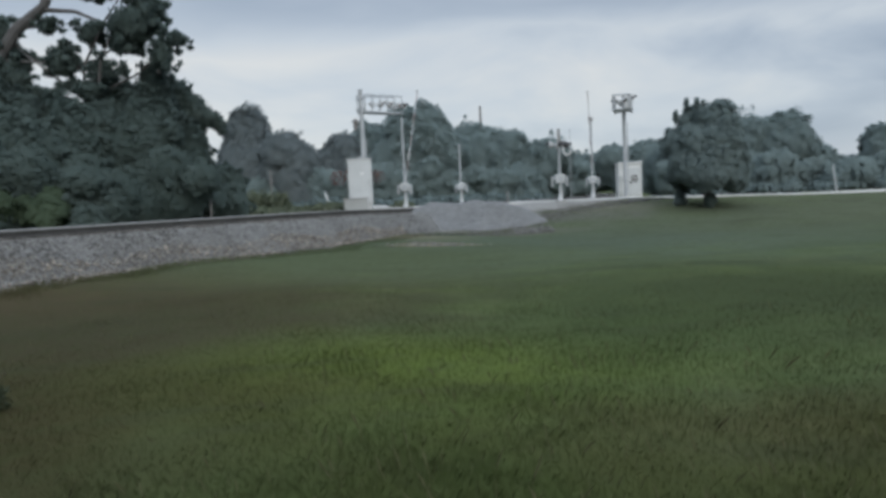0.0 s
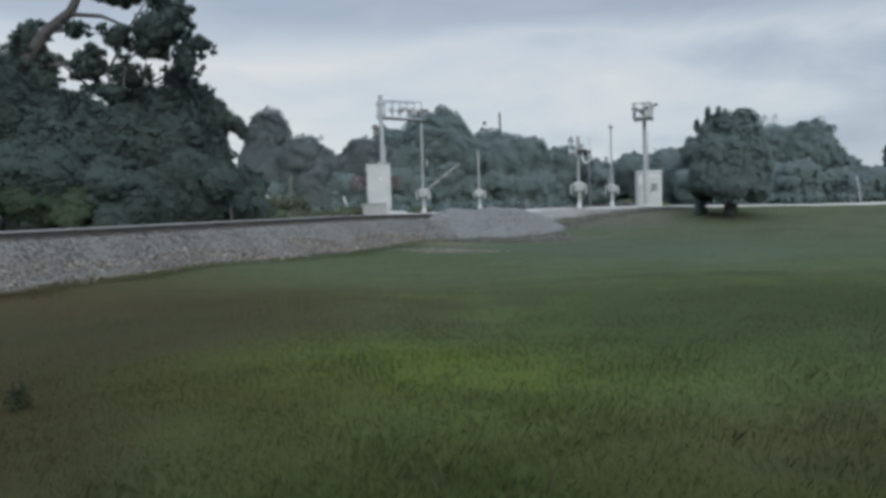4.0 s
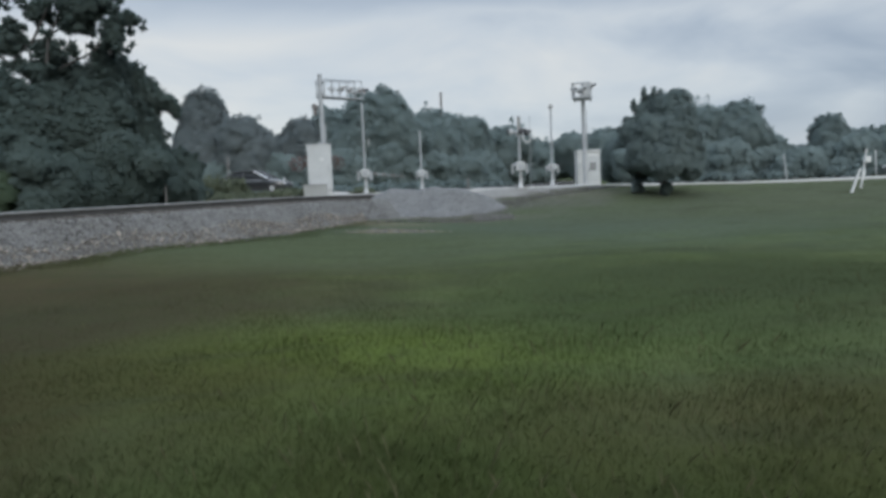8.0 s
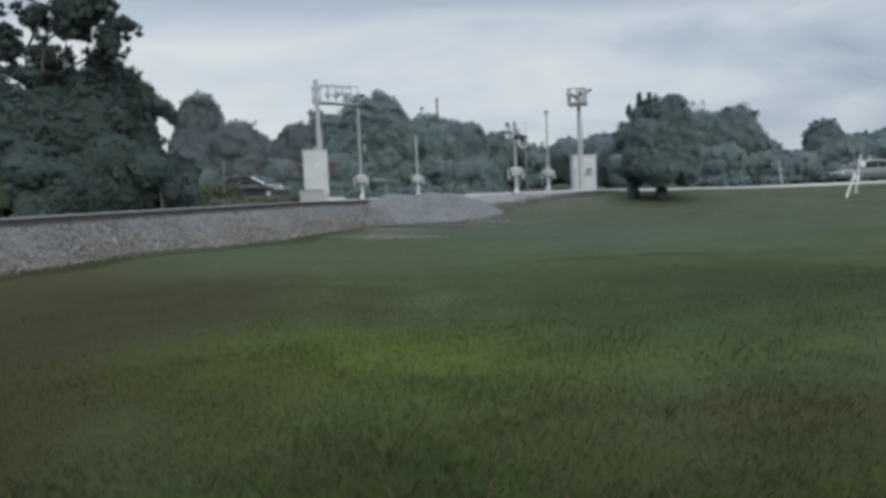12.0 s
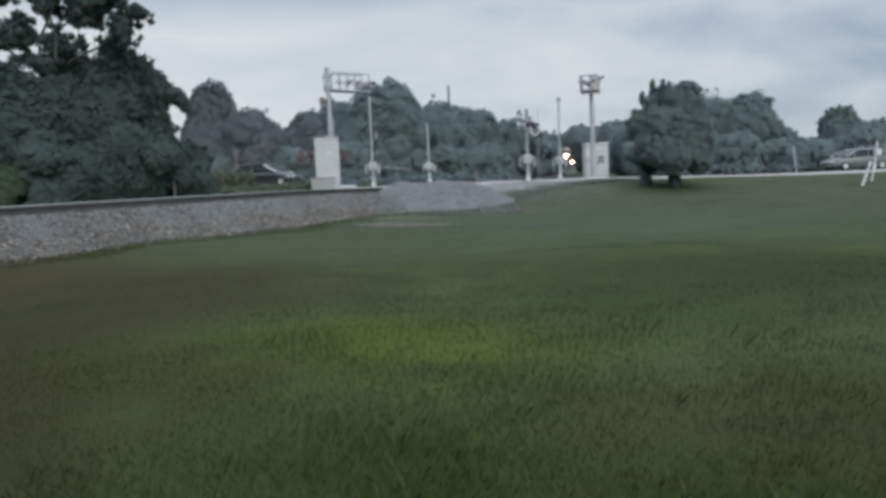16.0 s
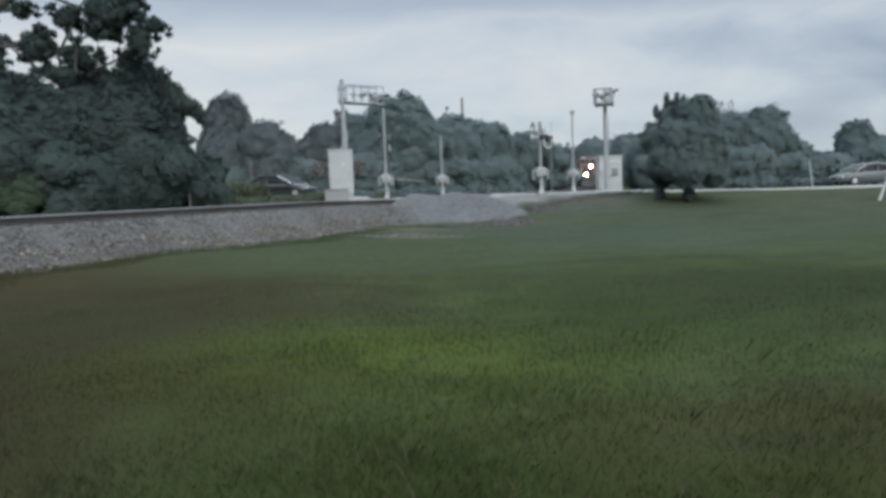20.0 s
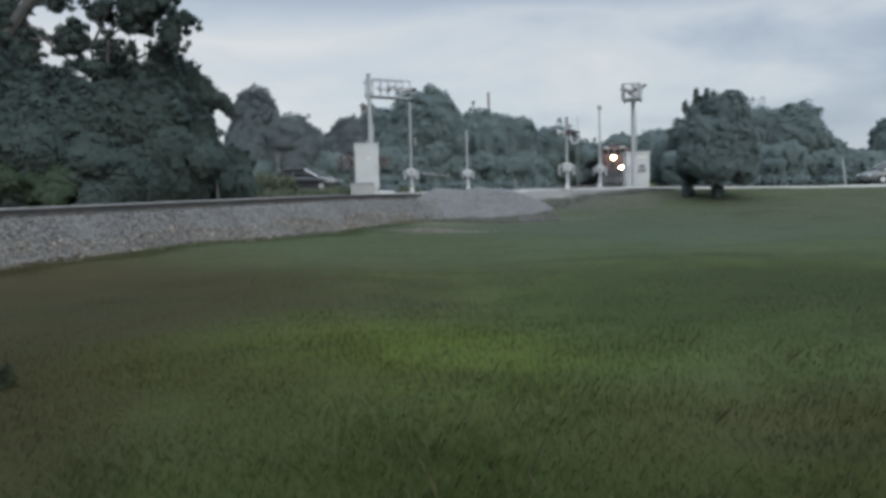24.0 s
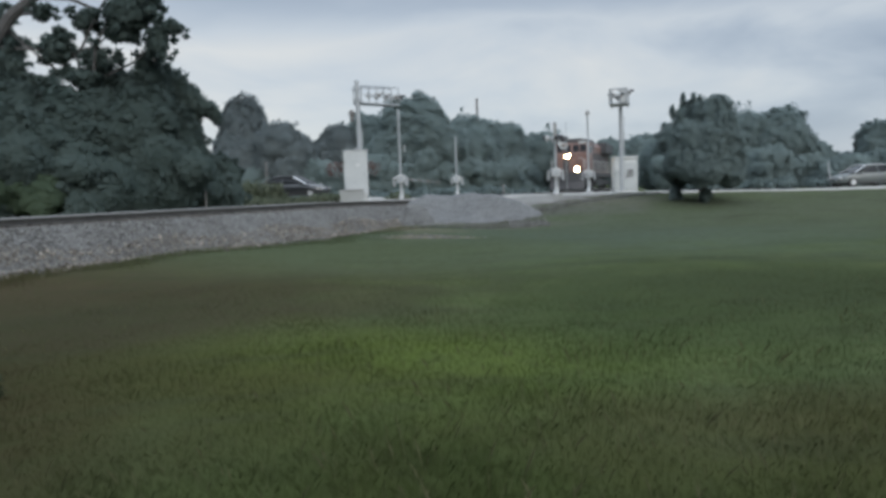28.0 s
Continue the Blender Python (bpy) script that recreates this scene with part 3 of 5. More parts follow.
def trunk_mesh(rng, height, radius, limbs, lean=0.3):
    """A tapered, crooked trunk with limbs that reach the clumps."""
    bm = bmesh.new()
    pts = [Vector((0, 0, -0.15))]
    for i in range(1, 6):
        f = i / 5
        pts.append(Vector((lean * f * f * height * 0.15 + rng.normal() * 0.04 * height * 0.2, rng.normal() * 0.008 * height, height * f)))
    for i in range(5):
        rod(bm, pts[i], pts[i + 1] + (pts[i + 1] - pts[i]) * 0.04, radius * (1.15 - 0.17 * i), radius * (1.15 - 0.17 * (i + 1)), 8)
    for tip in limbs:
        tip = Vector(tip)
        k = 2 + int(rng.integers(0, 4))
        a = pts[min(k, 5)]
        mid = a.lerp(tip, 0.5) + Vector((rng.normal() * 0.2, rng.normal() * 0.2, -0.1))
        rod(bm, a, mid, radius * 0.42, radius * 0.28, 6)
        rod(bm, mid, tip, radius * 0.28, radius * 0.1, 6)
    return bm


def tree(name, x, y, height, width, seed, leaf, label, count=6000, size=0.3, base=0.25, clumps=16, trunk=0.18, group="", dense=1.0, blobs=None, z=None):
    """One tree: a trunk with limbs and a ragged crown. Clumps that are given keep their places and stay airy."""
    exact = blobs is not None
    rng = np.random.default_rng(seed)
    zz = float(land(x, y)) if z is None else z
    ob = thing(name, pose(x, y, zz), label, "tree" if "bush" not in name else "bush", group)
    if blobs is None:
        blobs = []
        for i in range(clumps):
            d = rng.normal(size=3)
            d /= np.linalg.norm(d)
            q = 0.82 * rng.random() ** 0.4
            if d[2] < 0.15:
                d[:2] /= math.hypot(d[0], d[1])
            s = 0.13 + 0.15 * rng.random()
            if i % 4 == 0:
                q, s = 0.8, 0.1 + 0.04 * rng.random()
            wide = 1.0 if d[2] < 0.2 else 0.92
            blobs.append((d[0] * q * width / 2 * wide, d[1] * q * width / 2 * wide, height * (base + (1 - base) * (0.5 + 0.46 * d[2] * q)), s * width * dense, s * width * dense, s * height * (1 - base) * 0.85 * dense))
    if not exact:
        q = np.array(blobs)
        fit_z = height / np.percentile(q[:, 2] + q[:, 5], 94)
        fit_x = width / 2 / np.percentile(np.abs(q[:, :2]).max(axis=1) + q[:, 3], 92)
        q[:, [2, 5]] *= fit_z
        q[:, [0, 1, 3, 4]] *= fit_x
        blobs = [tuple(v) for v in q]
    part("trunk", trunk_mesh(rng, height * 0.62, trunk, [b[:3] for b in blobs[::51 if exact else 2]]), M_BARK, ob)
    v, f, nn = leaf_cloud(rng, blobs, count, size, 3.0) if exact else foliage(rng, blobs, count, size, heart=(0, 0.4 * width / 2, height * 0.4))
    mesh_ob("crown", v, f, leaf, ob, normals=nn)
    return ob


def hedge(name, line, depth, height, seed, leaf, label, count, size):
    """A thicket along a line of (x, y, height factor)."""
    rng = np.random.default_rng(seed)
    blobs = []
    for (x0, y0, h0), (x1, y1, h1) in zip(line, line[1:]):
        n = max(2, int(math.hypot(x1 - x0, y1 - y0) / 1.3))
        for i in range(n):
            f = (i + rng.random()) / n
            h = (h0 + (h1 - h0) * f) * height * (0.75 + 0.4 * rng.random())
            x, y = x0 + (x1 - x0) * f, y0 + (y1 - y0) * f + rng.normal() * depth * 0.4
            g = float(land(x, y))
            blobs.append((x, y, g + h * 0.42, 1.3 + rng.random(), 1.2, h * 0.55))
            blobs.append((x + rng.normal() * 0.6, y - 0.5, g + h * 0.75, 0.9 + 0.5 * rng.random(), 0.9, h * 0.28))
            for _ in range(3):
                k = rng.uniform(0.35, 0.8)
                blobs.append((x + rng.normal() * 0.9, y - rng.uniform(0.5, 1.2), g + h * rng.uniform(0.1, 0.85), k, k, k * rng.uniform(0.6, 1.0)))
    # the whole front faces the meadow
    (ax, ay, _), (bx, by, _) = line[0], line[-1]
    side = Vector((ay - by, bx - ax)) * (1 if (ay - by) * (ax + bx) + (bx - ax) * (ay + by) > 0 else -1)
    v, f, nn = foliage(rng, blobs, count, size, heart=((ax + bx) / 2 + side.x, (ay + by) / 2 + side.y, 4))
    ob = mesh_ob(name, v, f, leaf, normals=nn)
    return tagged(ob, label, "bushes", kind="stuff")


def build_trees():
    far = "rounded dark green tree beyond the road"
    rows = ((-16.9, 62, 9.0, 4.0), (-15.6, 61, 7.0, 3.6), (-13.0, 60, 6.7, 4.6), (-9.6, 66, 6.8, 4.4), (-6.7, 70, 8.6, 4.9), (-1.8, 64, 9.2, 6.6), (3.5, 70, 7.4, 5.8),
            (6.4, 74, 7.6, 6.2), (10.4, 78, 6.4, 6.4), (16.0, 90, 5.2, 6.0), (34.5, 135, 9.4, 9), (40.2, 132, 9.3, 10.5), (29.5, 140, 7.7, 9.4),
            (20.9, 58, 6.0, 5.4), (24.4, 57, 6.1, 5.4), (27.4, 56, 6.3, 4.4), (30.4, 57, 3.6, 4.0), (37.5, 59, 5.2, 3.0), (40.0, 60, 3.6, 4.4),
            (43.3, 60, 4.0, 5.0), (48.1, 62, 4.4, 5.8), (-20.6, 66, 4.4, 3.4), (-25, 60, 6, 4))
    # the haze over these trees is painted into their leaf colours
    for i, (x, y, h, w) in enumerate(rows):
        tree("tree", x, y, h * 0.97, w * 1.36, 11 + i, M_LEAF_HAZY_GREY if x < -8 else M_LEAF_HAZY, far, 36000, 0.125 * max(1, math.sqrt(h * w / 32)) if y < 100 else 0.26, 0.03, 44, 0.2, "trees beyond the road", 1.2)
    tree("red_flowering_bush", -6.5, 56, 3.6, 4.0, 43, M_BLOSSOM, "bush with dull red blossoms behind the signal case", 260, 0.12, blobs=[(-1.5, -0.6, 2.55, 0.75, 0.4, 0.6), (-0.9, -0.6, 2.8, 0.4, 0.3, 0.4), (1.55, -0.6, 2.6, 0.7, 0.4, 0.6), (0.9, 0, 2.9, 0.3, 0.3, 0.2), (0, 0, 2.4, 0.4, 0.4, 0.3)], trunk=0.06)
    hedge("far_wood", [(-30, 70, 0.5), (-19, 69, 0.55), (-16, 69, 0.8), (-11, 69, 0.9), (-4, 72, 1.2), (4, 76, 1.15), (12, 84, 1.05), (17, 98, 0.9)], 1.5, 4.9, 44, M_LEAF_HAZY, "far dark green wood behind the road", 90000, 0.15)
    hedge("far_wood_by_the_bend", [(19, 62, 1.1), (25, 62, 1.25), (30, 62, 0.8), (34.5, 63, 0.55), (38, 63, 0.75), (44, 63, 0.9), (64, 66, 1)], 1.5, 3.9, 45, M_LEAF_HAZY, "far dark green wood along the road", 60000, 0.15)
    tree("dead_palm", -7.5, 66, 8.3, 1.0, 46, M_LEAF_HAZY, "thin ragged palm trunk above the trees", 70, 0.16, blobs=[(0, 0, 7.5, 0.12, 0.12, 0.6), (-0.28, 0, 7.9, 0.1, 0.1, 0.4)], trunk=0.1)
    hedge("thicket_behind_the_road", [(-34, 62, 1), (-18, 58, 0.9), (-6, 60, 1.1), (6, 66, 1.1), (14, 84, 1.3), (18.3, 96, 1.35), (21.2, 106, 1.35)], 1.2, 2.9, 31, M_LEAF_HAZY, "dense dark undergrowth behind the road", 80000, 0.2)
    hedge("thicket_by_the_bend", [(18, 53.5, 1), (30, 53, 1.0), (44, 54, 1.1), (62, 58, 1.1)], 2, 2.6, 32, M_LEAF_HAZY, "dense dark undergrowth along the road", 60000, 0.2)
    hedge("thicket_far_off", [(34, 124, 1), (46, 121, 0.8), (52, 119, 0.5), (70, 110, 0.45)], 3, 7, 33, M_LEAF_HAZY, "far dark green scrub beyond the line", 9000, 0.8)
    # the small oak on the verge
    oak = tree("oak_tree", 13.45, 35.2, 4.95, 4.0, 40, M_LEAF, "small round dark green oak tree on the grass verge", 85000, 0.085, 0.05, 130, 0.17, dense=0.72)
    for k, (dx, dy, dz) in enumerate(((-0.92, 0.1, 5.15), (-0.51, -0.2, 5.1), (-0.13, 0.0, 5.0), (-1.47, 0.1, 4.55))):
        v, f, nn = leaf_cloud(np.random.default_rng(41 + k), [(dx, dy, dz, 0.13, 0.13, 0.34)], 280, 0.09)
        mesh_ob("shoot", v, f, M_LEAF, oak, normals=nn)
    tree("low_bush", 13.6, 34.9, 0.6, 0.65, 48, M_LEAF_DARK, "low dark growth round the foot of the oak", 1600, 0.08, 0.0, 14, 0.03)
    tree("low_bush", 12.35, 36, 0.7, 0.6, 47, M_LEAF, "low dark green bush beside the oak", 1400, 0.09, 0.0, 14, 0.03)
    # the dense wood beside the line
    wood = "dense dark green tree in the thicket beside the line"
    for x, y, h, w, seed in ((-11.2, 31.3, 4.3, 1.6, 50), (-12.3, 31, 5.9, 2.2, 51), (-13.6, 31, 6.3, 3.6, 52), (-15.2, 30, 5.4, 3.8, 53), (-17.2, 29, 5.6, 4.0, 54),
                             (-19.4, 28, 7.6, 4.4, 55), (-22, 26, 8.6, 5, 56), (-26, 23, 9.5, 6, 58), (-10.6, 34, 2.5, 2.0, 59), (-11.0, 32.4, 3.3, 1.3, 49)):
        tree("tree", x, y, h, w * 1.2, seed, M_LEAF_DARK, wood, 40000, 0.1, 0.0, 44, 0.16, "trees of the thicket", 1.2)
    hedge("thicket_beside_the_line", [(-9.9, 32.8, 0.4), (-12, 30.2, 0.95), (-17, 26.5, 1.1), (-24, 20, 1.1), (-31, 12, 1.1)], 1.0, 3.0, 57, M_LEAF_DARK, "dark tangled undergrowth beside the line", 90000, 0.11)
    tree("green_bush", -15.3, 26.6, 1.6, 2.2, 63, M_BUSH, "fresh green bush at the near end of the thicket", 16000, 0.1, 0.0, 30, 0.06)
    tree("green_bush", -16.9, 25.6, 1.9, 2.4, 64, M_BUSH, "fresh green bush at the near end of the thicket", 12000, 0.1, 0.0, 30, 0.06)
    tree("slender_tree", -10.9, 32.2, 5.6, 1.5, 62, M_LEAF_DARK, "slender tree leaning out of the thicket", 5200, 0.13, blobs=[(-0.9, 0, 5.75, 0.7, 0.5, 0.7), (-0.35, 0, 5.3, 0.6, 0.5, 0.5), (-1.4, 0, 6.4, 0.5, 0.4, 0.5), (-0.5, 0, 5.0, 0.6, 0.5, 0.6), (0.0, 0, 4.9, 0.55, 0.4, 0.4), (0.45, 0, 4.7, 0.5, 0.4, 0.3), (0.8, 0, 4.5, 0.33, 0.3, 0.3), (0.95, 0, 4.2, 0.16, 0.2, 0.25), (-0.7, 0, 4.2, 0.6, 0.5, 0.5), (0.0, 0, 4.35, 0.3, 0.3, 0.3)], trunk=0.05)
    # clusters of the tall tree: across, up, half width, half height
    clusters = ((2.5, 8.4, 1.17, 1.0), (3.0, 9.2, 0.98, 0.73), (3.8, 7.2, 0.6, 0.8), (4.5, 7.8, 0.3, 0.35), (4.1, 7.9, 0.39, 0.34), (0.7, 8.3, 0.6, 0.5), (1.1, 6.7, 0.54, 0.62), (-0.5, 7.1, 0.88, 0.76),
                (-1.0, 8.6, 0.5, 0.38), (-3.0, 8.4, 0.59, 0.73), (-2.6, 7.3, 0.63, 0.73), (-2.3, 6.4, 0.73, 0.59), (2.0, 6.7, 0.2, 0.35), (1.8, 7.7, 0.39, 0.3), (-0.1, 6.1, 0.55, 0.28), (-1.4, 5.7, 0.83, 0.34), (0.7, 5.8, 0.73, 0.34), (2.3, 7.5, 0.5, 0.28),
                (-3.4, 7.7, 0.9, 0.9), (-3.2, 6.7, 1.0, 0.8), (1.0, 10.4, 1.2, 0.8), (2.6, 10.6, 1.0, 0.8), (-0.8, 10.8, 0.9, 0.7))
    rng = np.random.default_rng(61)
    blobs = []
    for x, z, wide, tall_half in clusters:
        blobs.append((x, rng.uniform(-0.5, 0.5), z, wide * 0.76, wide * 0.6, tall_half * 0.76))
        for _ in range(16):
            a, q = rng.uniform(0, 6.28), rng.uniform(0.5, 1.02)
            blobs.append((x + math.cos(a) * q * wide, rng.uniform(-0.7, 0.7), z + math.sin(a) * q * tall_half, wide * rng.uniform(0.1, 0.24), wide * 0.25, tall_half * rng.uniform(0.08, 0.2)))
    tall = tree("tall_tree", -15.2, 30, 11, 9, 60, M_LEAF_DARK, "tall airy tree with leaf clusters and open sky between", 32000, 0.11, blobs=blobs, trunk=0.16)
    # its boughs: across, up, radius at each bend
    for bends in (((-4.4, 5.4, 0.27), (-2.22, 8.42, 0.24), (-1.0, 9.3, 0.2), (-0.4, 10.4, 0.12)), ((-1.05, 9.2, 0.1), (0.3, 9.07, 0.08), (1.07, 8.72, 0.06), (2.3, 8.3, 0.04)),
                  ((1.0, 5.6, 0.07), (1.2, 7.0, 0.05), (1.62, 7.82, 0.03), (2.2, 8.5, 0.02)), ((3.6, 6.4, 0.07), (3.75, 7.0, 0.05), (4.2, 7.8, 0.03)),
                  ((-2.0, 8.5, 0.06), (-0.9, 8.5, 0.03)), ((-3.0, 7.2, 0.07), (-0.6, 7.0, 0.04)), ((2.6, 6.0, 0.02), (2.7, 6.9, 0.015))):
        bough = bmesh.new()
        for a, b in zip(bends, bends[1:]):
            rod(bough, (a[0], -0.3, a[1]), (b[0], -0.3, b[1]), a[2], b[2], 9)
        part("limb", bough, M_BARK, tall)


build_trees()


# ---- grass and stones ----
GRAVEL_Y, GRAVEL_X = (27, 29, 30.5, 33, 35.5, 37, 39, 41.5), (-4.2, -1.6, 1.5, 3.3, 5.6, 8.3, 11.6, 14)


def tuft_noise(x, y):
    """Slow swells between 0 and 1: where the grass stands in tufts."""
    q = np.sin(1.9 * x + 1.3 * np.sin(1.1 * y)) * np.sin(2.3 * y + 1.7 * np.sin(0.9 * x + 1)) + 0.5 * np.sin(5.3 * x + 2 * np.sin(3.1 * y)) * np.sin(4.7 * y + 0.5)
    return np.clip(0.5 + 0.4 * q, 0, 1)


def build_grass():
    rng = np.random.default_rng(70)
    for name, count, near, farr, material, label, low, high in (
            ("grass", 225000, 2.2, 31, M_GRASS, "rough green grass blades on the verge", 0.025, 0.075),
            ("dry_grass", 3000, 2.6, 22, M_GRASS_DRY, "dry brown grass stalks among the green", 0.07, 0.19)):
        d = near + (farr - near) * rng.random(count) ** 1.8
        d = np.maximum(d + rng.normal(size=count) * 0.4, 0.5)
        a = rng.uniform(-0.75, 0.78, count) + rng.normal(size=count) * 0.06
        x, y = d * np.tan(a), d
        # the rest of the meadow round about, thinning outwards
        more = count // 6
        q, w = 7.5 * rng.random(more) ** 0.6, rng.uniform(0, 2 * np.pi, more)
        x, y = np.concatenate([x, q * np.cos(w)]), np.concatenate([y, 2 + q * np.sin(w)])
        keep = (beside(x, y) > 3.6) & (y < road_y(x) - 4.4) & ((y < 27) | (x > np.interp(y, GRAVEL_Y, GRAVEL_X) + 0.3))
        x, y = x[keep], y[keep]
        n = len(x)
        z = land(x, y) - 0.01
        tuft = tuft_noise(x, y)
        h = rng.uniform(low, high, n) * np.clip(1.2 - y / 18, 0.2, 1) * (0.6 + 0.8 * tuft) * (0.85 + 0.15 * smooth(-0.45, -0.05, x / np.maximum(y, 0.5)))
        t = rng.uniform(0, 2 * np.pi, n)
        w = rng.uniform(0.0008, 0.0019, n) * (1 + y / 4)
        ex, ey = np.abs(np.cos(t)) * w, np.sin(t) * w
        lx, ly = rng.normal(size=n) * 0.28 * h, rng.normal(size=n) * 0.28 * h
        verts = np.stack([np.stack([x - ex, y - ey, z], 1), np.stack([x + ex, y + ey, z], 1), np.stack([x + lx * 0.4 + ex * 0.7, y + ly * 0.4 + ey * 0.7, z + h * 0.6], 1), np.stack([x + lx, y + ly, z + h], 1)], 1).reshape(-1, 3)
        i4 = np.arange(n)[:, None] * 4
        faces = (i4 + np.array([0, 1, 2])).tolist() + (i4 + np.array([0, 2, 3])).tolist()
        # blades are lit as part of the sward that they make up
        up = np.stack([lx / h * 0.5, ly / h * 0.5 - 0.15, np.ones(n)], 1)
        up /= np.linalg.norm(up, axis=1)[:, None]
        tagged(mesh_ob(name, verts, faces, material, normals=np.repeat(up, 4, axis=0)), label, "grass", kind="stuff")


build_grass()


def build_stones():
    """Loose stones on the near shoulder of the ballast."""
    rng = np.random.default_rng(75)
    n = 26000
    y = rng.uniform(9, 36, n) ** 1.0
    y = 9 + (y - 9) * rng.random(n) ** 0.5
    s = rng.uniform(0.9, 3.5, n)
    slope = track_x(y + 0.5) - track_x(y - 0.5)
    q = np.sqrt(1 + slope ** 2)
    x, yy = track_x(y) + s / q, y - s * slope / q
    z = np.maximum(np.interp(s, (0.5, 0.95, 1.5, 1.9, 2.2, 2.75, 3.2, 3.7), (BED - 0.1, BED - 0.1, BED - 0.06, BED - 0.06, BED - 0.18, 0.72, 0.37, 0.0)) + track_lift(y), np.where(s > 2.7, land(x, yy), 0))
    k = 420
    x = np.concatenate([x, -0.3 + rng.normal(size=k) * 0.8])
    yy = np.concatenate([yy, 25.2 + rng.normal(size=k) * 0.28])
    z = np.concatenate([z, land(x[-k:], yy[-k:])])
    n += k
    r = rng.uniform(0.014, 0.034, n)
    d = rng.normal(size=(n, 6, 3)) * 0.25 + np.array([(1, 0, 0), (-1, 0, 0), (0, 1, 0), (0, -1, 0), (0, 0, 1), (0, 0, -1)])
    verts = (np.stack([x, yy, z + r * 0.3], 1)[:, None, :] + d * r[:, None, None]).reshape(-1, 3)
    tri = np.array([(0, 2, 4), (2, 1, 4), (1, 3, 4), (3, 0, 4), (2, 0, 5), (1, 2, 5), (3, 1, 5), (0, 3, 5)])
    faces = (np.arange(n)[:, None, None] * 6 + tri).reshape(-1, 3).tolist()
    tagged(mesh_ob("ballast_stones", verts, faces, M_STONE), "loose crushed stones on the ballast shoulder", "stones", kind="stuff")

    # paler tan stones washed down to the grass
    n = 5200
    y = 9 + 22 * rng.random(n) ** 0.7
    s = 2.7 + np.abs(rng.normal(size=n)) * 0.45 + 0.25 * np.sin(y * 1.7) * rng.random(n)
    slope = track_x(y + 0.5) - track_x(y - 0.5)
    q = np.sqrt(1 + slope ** 2)
    x, yy = track_x(y) + s / q, y - s * slope / q
    z = np.maximum(np.maximum(land(x, yy), 0.27), np.interp(s, (2.2, 2.75, 3.2), (BED - 0.18, 0.72, 0.37)) + track_lift(y)) + 0.03
    r = rng.uniform(0.012, 0.03, n) * (1 + 1.3 * (rng.random(n) < 0.08))
    d = rng.normal(size=(n, 6, 3)) * 0.25 + np.array([(1, 0, 0), (-1, 0, 0), (0, 1, 0), (0, -1, 0), (0, 0, 1), (0, 0, -1)])
    verts = (np.stack([x, yy, z], 1)[:, None, :] + d * r[:, None, None]).reshape(-1, 3)
    faces = (np.arange(n)[:, None, None] * 6 + tri).reshape(-1, 3).tolist()
    k = 9000
    ye = rng.uniform(27.5, 40, k)
    xe = np.interp(ye, GRAVEL_Y, GRAVEL_X) + rng.normal(size=k) * 0.9
    xe[:3500], ye[:3500] = rng.uniform(-3, 5, 3500), 31.3 + rng.normal(size=3500) * 0.5
    re = rng.uniform(0.012, 0.035, k)
    d = rng.normal(size=(k, 6, 3)) * 0.25 + np.array([(1, 0, 0), (-1, 0, 0), (0, 1, 0), (0, -1, 0), (0, 0, 1), (0, 0, -1)])
    spread = (np.stack([xe, ye, land(xe, ye) + 0.05], 1)[:, None, :] + d * re[:, None, None]).reshape(-1, 3)
    tagged(mesh_ob("strewn_gravel", spread, (np.arange(k)[:, None, None] * 6 + tri).reshape(-1, 3).tolist(), M_STONE), "grey gravel strewn into the grass by the crossing", "stones", kind="stuff")
    tagged(mesh_ob("tan_stones", verts, faces, M_STONE_TAN), "scattered tan and pinkish stones at the ballast's foot", "stones", kind="stuff")


build_stones()


